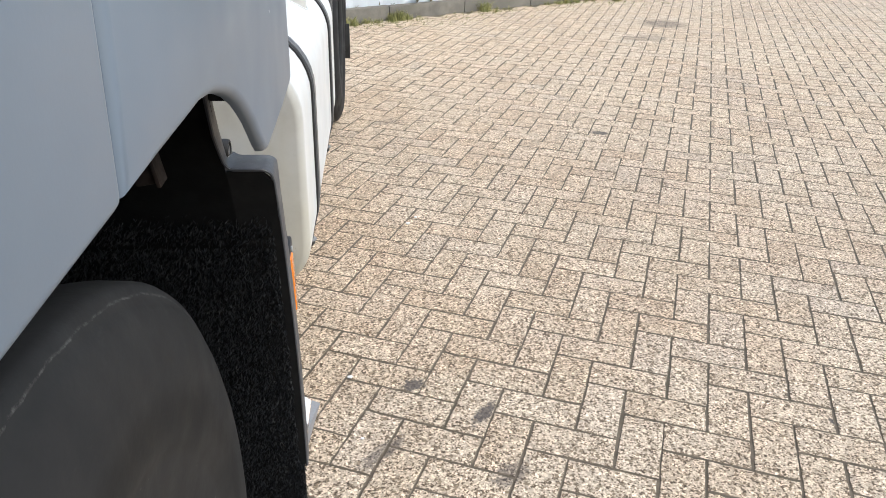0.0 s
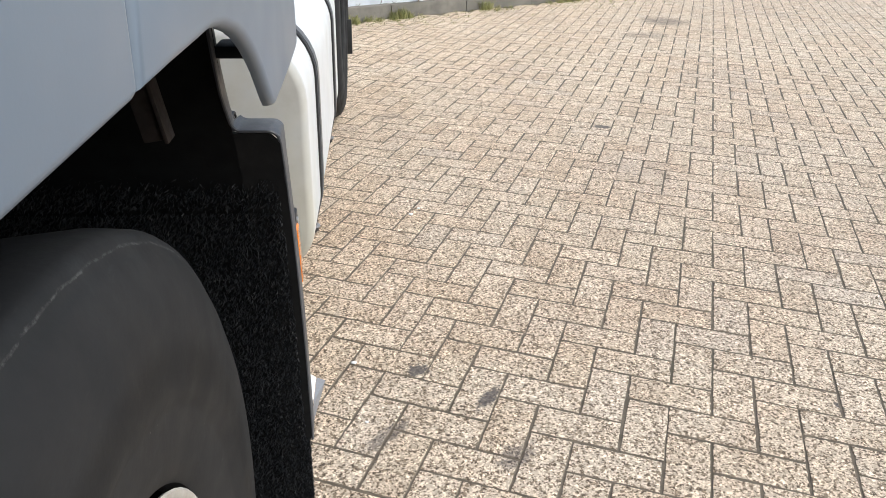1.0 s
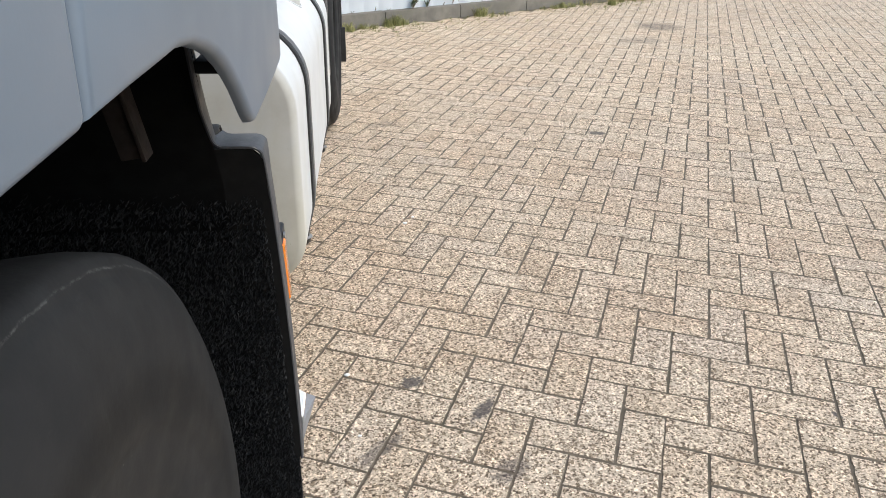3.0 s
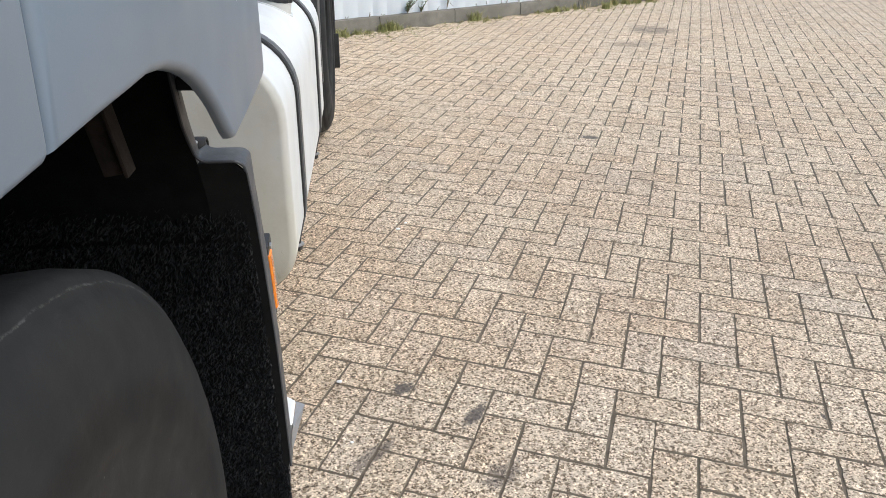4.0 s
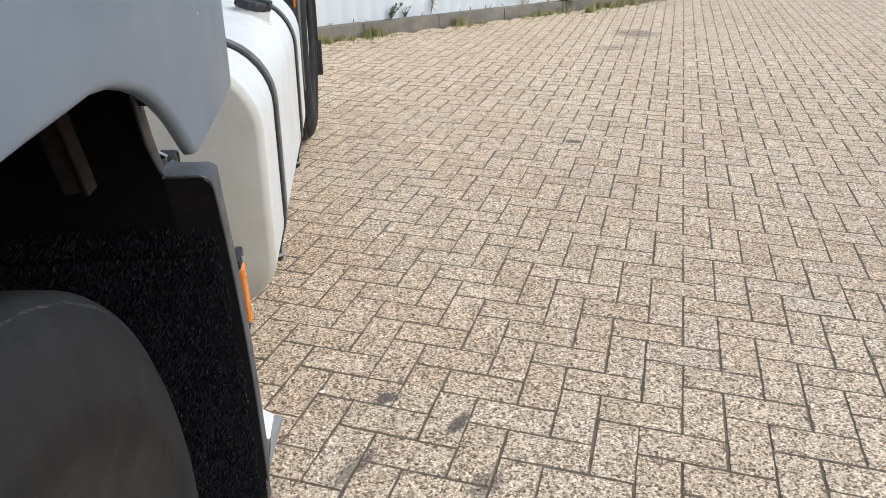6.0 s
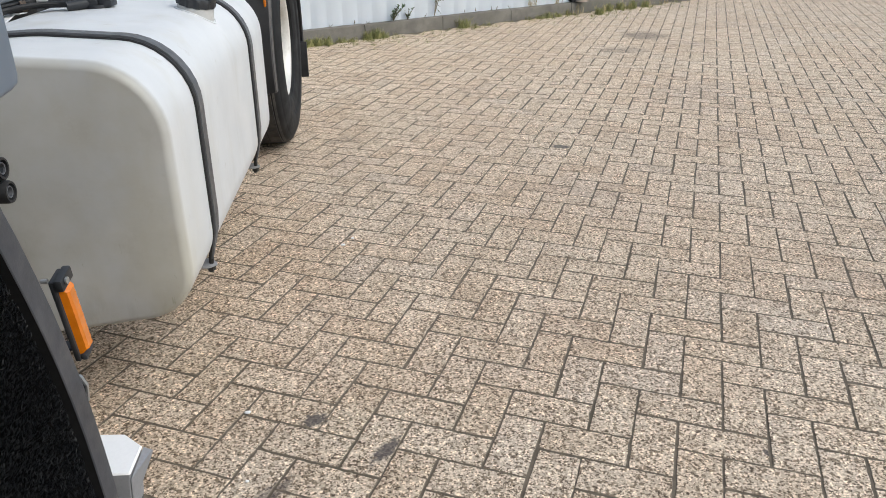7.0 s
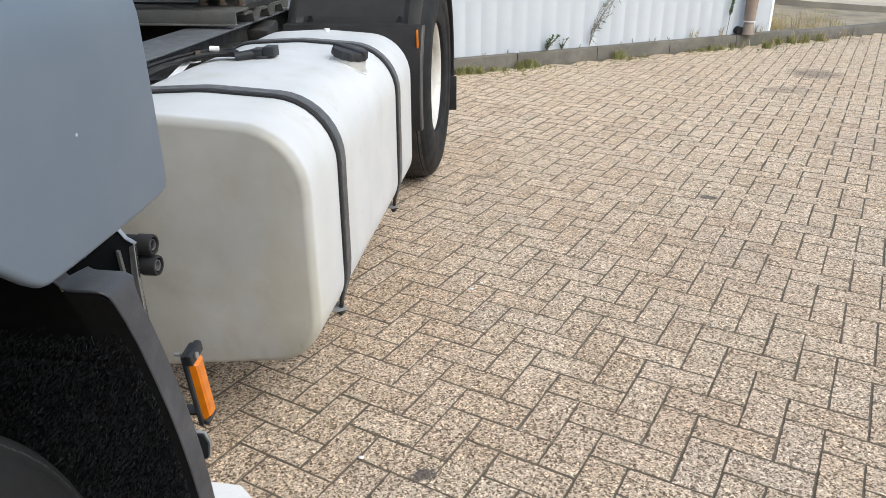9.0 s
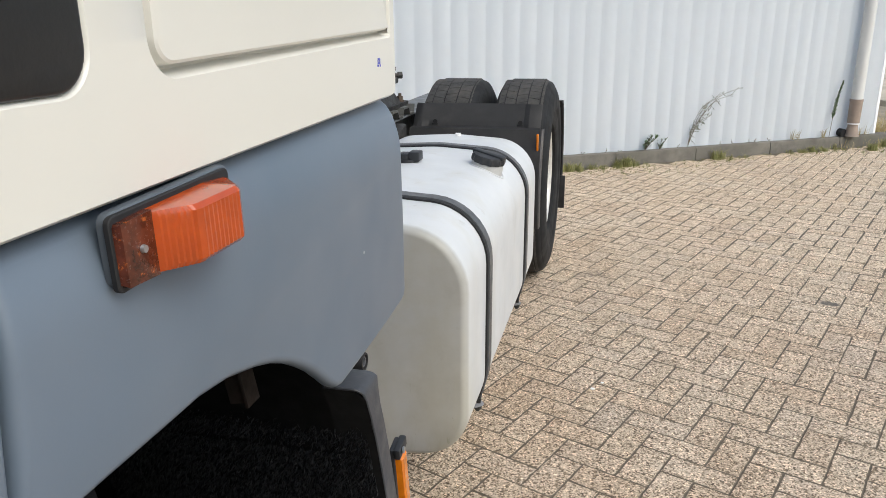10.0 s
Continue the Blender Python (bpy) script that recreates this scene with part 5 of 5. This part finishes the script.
r2 = random.Random(9)
tufts = []
for s, n, h, out in ((-0.62, 90, 0.08, 0.05), (-0.53, 130, 0.09, 0.06), (-0.45, 80, 0.08, 0.09), (-0.28, 60, 0.06, 0.06), (-0.18, 50, 0.06, 0.08), (0.0, 80, 0.09, 0.04), (0.08, 120, 0.10, 0.06), (0.17, 70, 0.07, 0.05), (1.10, 60, 0.11, 0.03), (1.16, 60, 0.12, 0.05), (1.22, 30, 0.07, 0.12), (2.02, 30, 0.05, 0.05), (2.16, 60, 0.06, 0.06), (2.30, 70, 0.07, 0.05), (2.42, 50, 0.06, 0.08), (2.60, 30, 0.07, 0.05), (2.92, 110, 0.09, 0.22), (3.02, 60, 0.07, 0.16), (3.25, 60, 0.10, 0.06), (3.42, 90, 0.11, 0.08), (3.62, 90, 0.11, 0.10), (3.85, 80, 0.10, 0.10), (-1.05, 50, 0.07, 0.06), (-1.5, 40, 0.07, 0.06)):
    tufts.append((on_wall(s, out, -0.003), int(n * 1.3), h * r2.uniform(0.9, 1.3), 0.055))
    for _ in range(4):
        tufts.append((on_wall(s + r2.gauss(0, 0.09), out + abs(r2.gauss(0, 0.06)), -0.003), n // 8, h * r2.uniform(0.4, 0.7), 0.03))
for _ in range(110):
    tufts.append((on_wall(r2.uniform(-3.5, 3.8), 0.012 + abs(r2.gauss(0, 0.03)), -0.003), 4, 0.022, 0.02))
for _ in range(420):
    s_, o_ = r2.choice((-0.4, 0.1, 0.6, 1.2, 2.2, 3.0, 3.5, 4.2)) + r2.gauss(0, 0.30), 0.03 + abs(r2.gauss(0, 0.26))
    tufts.append((on_wall(s_, o_, -0.003), r2.randrange(2, 6), r2.uniform(0.012, 0.035), 0.025))
blades("grass", tufts, GRASS, "short green grass growing along the kerb", "grass", 3)
dry = []
for _ in range(120):
    s, o = 3.15 + abs(r2.gauss(0, 0.9)), -r2.uniform(0.12, 3.4)
    dry.append((on_wall(s, o, 0.0), 26, r2.uniform(0.12, 0.34), 0.14))
for _ in range(26):
    dry.append((on_wall(3.30 + abs(r2.gauss(0, 0.16)), -r2.uniform(0.08, 0.75), 0.0), 40, r2.uniform(0.18, 0.40), 0.07))
for s in (2.1, 2.16, 3.08, 3.0, 2.5):
    dry.append((on_wall(s, -0.035, 0.122), 14, 0.13, 0.035))
for s, n in ((2.7, 20), (3.1, 30), (3.5, 40), (3.9, 40), (4.3, 40)):
    dry.append((on_wall(s, 0.05, -0.004), n, 0.14, 0.12))
blades("dry_grass", dry, STRAW, "dry straw-coloured grass behind the kerb", "grass", 5)


def weed(place, height, lean_, stems, leaf, label, seed, leaves=14):
    r = random.Random(seed)
    top = thing("weed", place, label, "weed", "weeds along the kerb")
    bm, bl = bmesh.new(), bmesh.new()
    for k in range(stems):
        a = r.uniform(0, math.tau)
        h = height * r.uniform(0.55, 1.0)
        tip = Vector(place) + lean_ * h * r.uniform(0.4, 1.2) + Vector((math.cos(a), math.sin(a), 0)) * h * r.uniform(0.3, 0.75) + Vector((0, 0, h * r.uniform(0.7, 1.0)))
        line = bend([Vector(place), Vector(place).lerp(tip, 0.4) + Vector((0, 0, 0.08 * h)), tip], 5)
        tube(bm, line, 0.0022, 5)
        for _ in range(leaves):
            f = r.uniform(0.25, 1.0)
            p = line[min(len(line) - 1, int(f * (len(line) - 1)))]
            d = Vector((r.uniform(-1, 1), r.uniform(-1, 1), r.uniform(-0.2, 0.9))).normalized()
            q = p + d * leaf * r.uniform(0.5, 2.2)
            w = d.cross(Vector((0, 0, 1))).normalized() * leaf * r.uniform(0.25, 0.5)
            mid = p.lerp(q, 0.5)
            bl.faces.new([bl.verts.new(v) for v in (p, mid + w, q, mid - w)])
    part("stem", bm, STALK, top)
    part("leaf", bl, WEED, top, smooth=None)["kind"] = "stuff"
    return top


weed(on_wall(0.33, -0.03, 0.122), 0.19, FACE * 0.1, 8, 0.021, "small leafy green weed on the kerb", 1, 18)
weed(on_wall(0.50, -0.03, 0.122), 0.13, ALONG * 0.5, 6, 0.014, "small leafy green weed on the kerb", 2, 15)
def wiry_weed(place, tips, label, seed):
    """A thin branching weed: each tip is (metres along the wall, height)."""
    r = random.Random(seed)
    top = thing("weed", place, label, "weed", "weeds along the kerb")
    bl = bmesh.new()
    for along, high in tips:
        bm = bmesh.new()
        p0 = Vector(place)
        tip = p0 + ALONG * along + FACE * r.uniform(-0.02, 0.03) + Vector((0, 0, high))
        line = bend([p0, p0 + ALONG * along * 0.18 + Vector((0, 0, high * 0.45)), p0 + ALONG * along * 0.55 + Vector((0, 0, high * 0.85)), tip], 6)
        tube(bm, line, 0.0015, 5)
        for k in range(11):
            i = r.randrange(5, len(line))
            d = (ALONG * r.uniform(-0.3, 1.0) + FACE * r.uniform(-0.4, 0.4) + Vector((0, 0, r.uniform(-0.5, 0.9)))).normalized() * r.uniform(0.03, 0.085)
            tube(bm, bend([line[i], line[i] + d * 0.5 + Vector((0, 0, 0.006)), line[i] + d], 3), 0.0013, 4)
            for _ in range(4):
                q = line[i] + d * r.uniform(0.4, 1.05)
                e = Vector((r.uniform(-1, 1), r.uniform(-1, 1), r.uniform(-1, 1))).normalized() * r.uniform(0.004, 0.009)
                w = e.cross(FACE).normalized() * 0.0028
                bl.faces.new([bl.verts.new(v) for v in (q - e, q + w, q + e, q - w)])
        part("stem", bm, STALK, top)
    part("leaf", bl, WEED, top, smooth=None)["kind"] = "stuff"


wiry_weed(on_wall(0.815, -0.03, 0.122), [(0.20, 0.42), (0.30, 0.46), (0.46, 0.50), (0.58, 0.56), (0.24, 0.30), (0.12, 0.26), (0.05, 0.20)], "tall wiry weed leaning along the white wall", 3)


def spike_weed(place, high, lean_, label, seed):
    """One upright stem with a narrow spike of small leaves and seed."""
    r = random.Random(seed)
    top = thing("weed", place, label, "weed", "weeds along the kerb")
    p0 = Vector(place)
    line = bend([p0, p0 + lean_ * 0.2 + Vector((0, 0, high * 0.4)), p0 + lean_ * 0.55 + Vector((0, 0, high * 0.75)), p0 + lean_ + Vector((0, 0, high))], 10)
    bm, bl = bmesh.new(), bmesh.new()
    tube(bm, line, 0.0026, 6)
    for _ in range(420):
        f = r.uniform(0.30, 1.0)
        p = line[min(len(line) - 1, int(f * len(line)))]
        long_ = 0.050 * (1.08 - f) + 0.010
        d = Vector((r.uniform(-1, 1), r.uniform(-1, 1), r.uniform(0.6, 2.2))).normalized() * long_ * r.uniform(0.5, 1.2)
        w = d.cross(Vector((r.uniform(-1, 1), r.uniform(-1, 1), 0.1))).normalized() * r.uniform(0.002, 0.0045)
        q = p + Vector((0, 0, r.uniform(-0.02, 0.02)))
        bl.faces.new([bl.verts.new(v) for v in (q, q + d * 0.5 + w, q + d, q + d * 0.5 - w)])
    part("stem", bm, STALK, top)
    part("leaf", bl, WEED, top, smooth=None)["kind"] = "stuff"


spike_weed(on_wall(2.565, -0.02, 0.122), 0.56, ALONG * 0.09, "upright green seed-headed weed beside the downpipe", 4)
for k, s in enumerate((-0.35, -0.1, 0.05, 0.7, 1.2, 1.35, 1.55, 1.62, 1.8)):
    weed(on_wall(s, -0.03, 0.122), 0.05, FACE * 0.1, 2, 0.006, "tiny weed in the kerb joint", 20 + k, 6)

def pebble(x, y, size, seed):
    """A small washed stone lying loose on the bricks."""
    r = random.Random(seed)
    bm = bmesh.new()
    bmesh.ops.create_icosphere(bm, subdivisions=2, radius=size)
    for v in bm.verts:
        v.co = Vector((v.co.x * 1.25, v.co.y * 0.9, v.co.z * 0.6)) * r.uniform(0.9, 1.1)
    bmesh.ops.translate(bm, verts=bm.verts[:], vec=(x, y, size * 0.55))
    tagged(part("pebble", bm, WHITE, None, smooth=60), "small white pebble lying on the paving", "pebble", "pebbles on the paving")


for k, (x, y, size) in enumerate(((-0.222, -0.014, 0.0062), (-0.022, 0.975, 0.0075), (0.012, 1.035, 0.0055), (-0.185, -0.262, 0.004))):
    pebble(x, y, size, 40 + k)

# ---- ground and paving ----
bm = bmesh.new()
bm.faces.new([bm.verts.new(p) for p in ((-400, -400, -0.03), (400, -400, -0.03), (400, 400, -0.03), (-400, 400, -0.03))])
tagged(part("ground", bm, GROUND, None, smooth=None), "bare dry earth ground", "ground", kind="structure")
bm = bmesh.new()
edge_a, edge_b = on_wall(-11.0, -0.05, -0.0022), on_wall(12.0, -0.05, -0.0022)
bm.faces.new([bm.verts.new(p) for p in (edge_a, (-10.0, -6.0, -0.0022), (14.0, -6.0, -0.0022), edge_b)])
tagged(part("joint_bed", bm, SAND, None, smooth=None), "brown sand in the joints of the paving", "sand", kind="structure")

UNIT, TURN_P = 0.105, radians(-23)
CU, SU = math.cos(TURN_P), math.sin(TURN_P)


def brick_places(lo, hi):
    for i in range(lo, hi):
        for j in range(lo, hi):
            if (i + j) % 4 == 1:
                yield i + 1.0, j + 0.5, 0.0
            elif (i + j) % 4 == 3:
                yield i + 0.5, j + 1.0, math.pi / 2


def brick_block(length, width, r, fine=1):
    """Corners and faces of one paving brick with chipped, worn top edges."""
    a, b = length / 2, width / 2
    nx, ny = 3 * fine, 2 * fine
    rim = [(-a + 2 * a * k / nx, -b) for k in range(nx)] + [(a, -b + 2 * b * k / ny) for k in range(ny)]
    rim += [(a - 2 * a * k / nx, b) for k in range(nx)] + [(-a, b - 2 * b * k / ny) for k in range(ny)]
    n, vs = len(rim), []
    worn = [max(0.0, r.gauss(0.0006, 0.0010)) + (0.0025 * r.random() if r.random() < 0.10 * fine / 3 else 0.0) for _ in rim]
    for d, z, f in ((0.0, -0.03, 0.0), (0.0, -0.0030, 0.6), (0.0012, -0.0007, 1.0), (0.0030, 0.0, 1.0)):
        vs += [(x - math.copysign(d + w * f, x) * (abs(x) > a * 0.99), y - math.copysign(d + w * f, y) * (abs(y) > b * 0.99), z) for (x, y), w in zip(rim, worn)]
    fs = [tuple(range(3 * n, 4 * n))]
    for k in range(3):
        fs += [(n * k + i, n * k + (i + 1) % n, n * k + n + (i + 1) % n, n * k + n + i) for i in range(n)]
    return np.array(vs), fs


rk = random.Random(17)
blocks = [brick_block(0.2071, 0.1021, rk) for _ in range(8)]
close_blocks = [brick_block(0.2071, 0.1021, rk, 4) for _ in range(12)]
pave = thing("pavement", (0, 0, 0), "beige washed-concrete brick paving laid in herringbone", "paving", kind="structure")
brick_kinds = []
for block_v, block_f in close_blocks:
    brick_data = bpy.data.meshes.new("brick")
    brick_data.from_pydata(block_v.tolist(), [], block_f)
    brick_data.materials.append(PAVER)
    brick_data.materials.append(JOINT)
    # sides and bevels in joint brown: clinging sand, and joint shadow as colour
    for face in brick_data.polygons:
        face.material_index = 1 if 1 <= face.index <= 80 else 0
    brick_kinds.append(brick_data)
rb = random.Random(11)
near_places, far_v, far_f = [], [], []
for u, v, turn in brick_places(-130, 170):
    x, y = UNIT * (CU * u - SU * v), UNIT * (SU * u + CU * v)
    if not (-7.0 < x < 11.5 and -6.05 < y < 13.0):
        continue
    if (Vector((x, y, 0)) - WALL0).dot(FACE) < 0.03:
        continue
    tilt_x, tilt_y, dz, spin = rb.uniform(-0.002, 0.002), rb.uniform(-0.002, 0.002), rb.uniform(0.0, 0.0007), rb.gauss(0, 0.006)
    a = TURN_P + turn + spin
    m = Matrix.Translation((x + rb.gauss(0, 0.0007), y + rb.gauss(0, 0.0007), dz)) @ Euler((tilt_x, tilt_y, a)).to_matrix().to_4x4()
    if -0.40 < x < 1.36 and -0.78 < y < 2.95 and len(near_places) < 300:
        near_places.append(m)
        continue
    # wider, mossy joints towards the kerb
    wide = 0.0032 * min(1.0, max(0.0, (y - 0.9) / 2.2))
    block_v, block_f = blocks[rb.randrange(len(blocks))]
    mm = np.array(m)
    off = len(far_v) * 40
    far_v.append((block_v * np.array([1 - wide / 0.2, 1 - wide / 0.1, 1.0])) @ mm[:3, :3].T + mm[:3, 3])
    far_f += [tuple(i + off for i in face) for face in block_f]
for m in near_places:
    ob = new("brick", brick_kinds[rb.randrange(len(brick_kinds))])
    ob.parent = pave
    ob.matrix_basis = m
data = bpy.data.meshes.new("outer_bricks")
data.from_pydata(np.concatenate(far_v).tolist(), [], far_f)
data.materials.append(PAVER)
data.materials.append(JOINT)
# same brown on the outer bricks' sides and bevels, sand and shadow in one
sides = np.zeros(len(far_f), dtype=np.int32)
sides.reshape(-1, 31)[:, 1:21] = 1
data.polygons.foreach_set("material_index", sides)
rest = new("outer_bricks", data)
rest.parent = pave
tagged(rest, "beige washed-concrete paving bricks", kind="stuff")
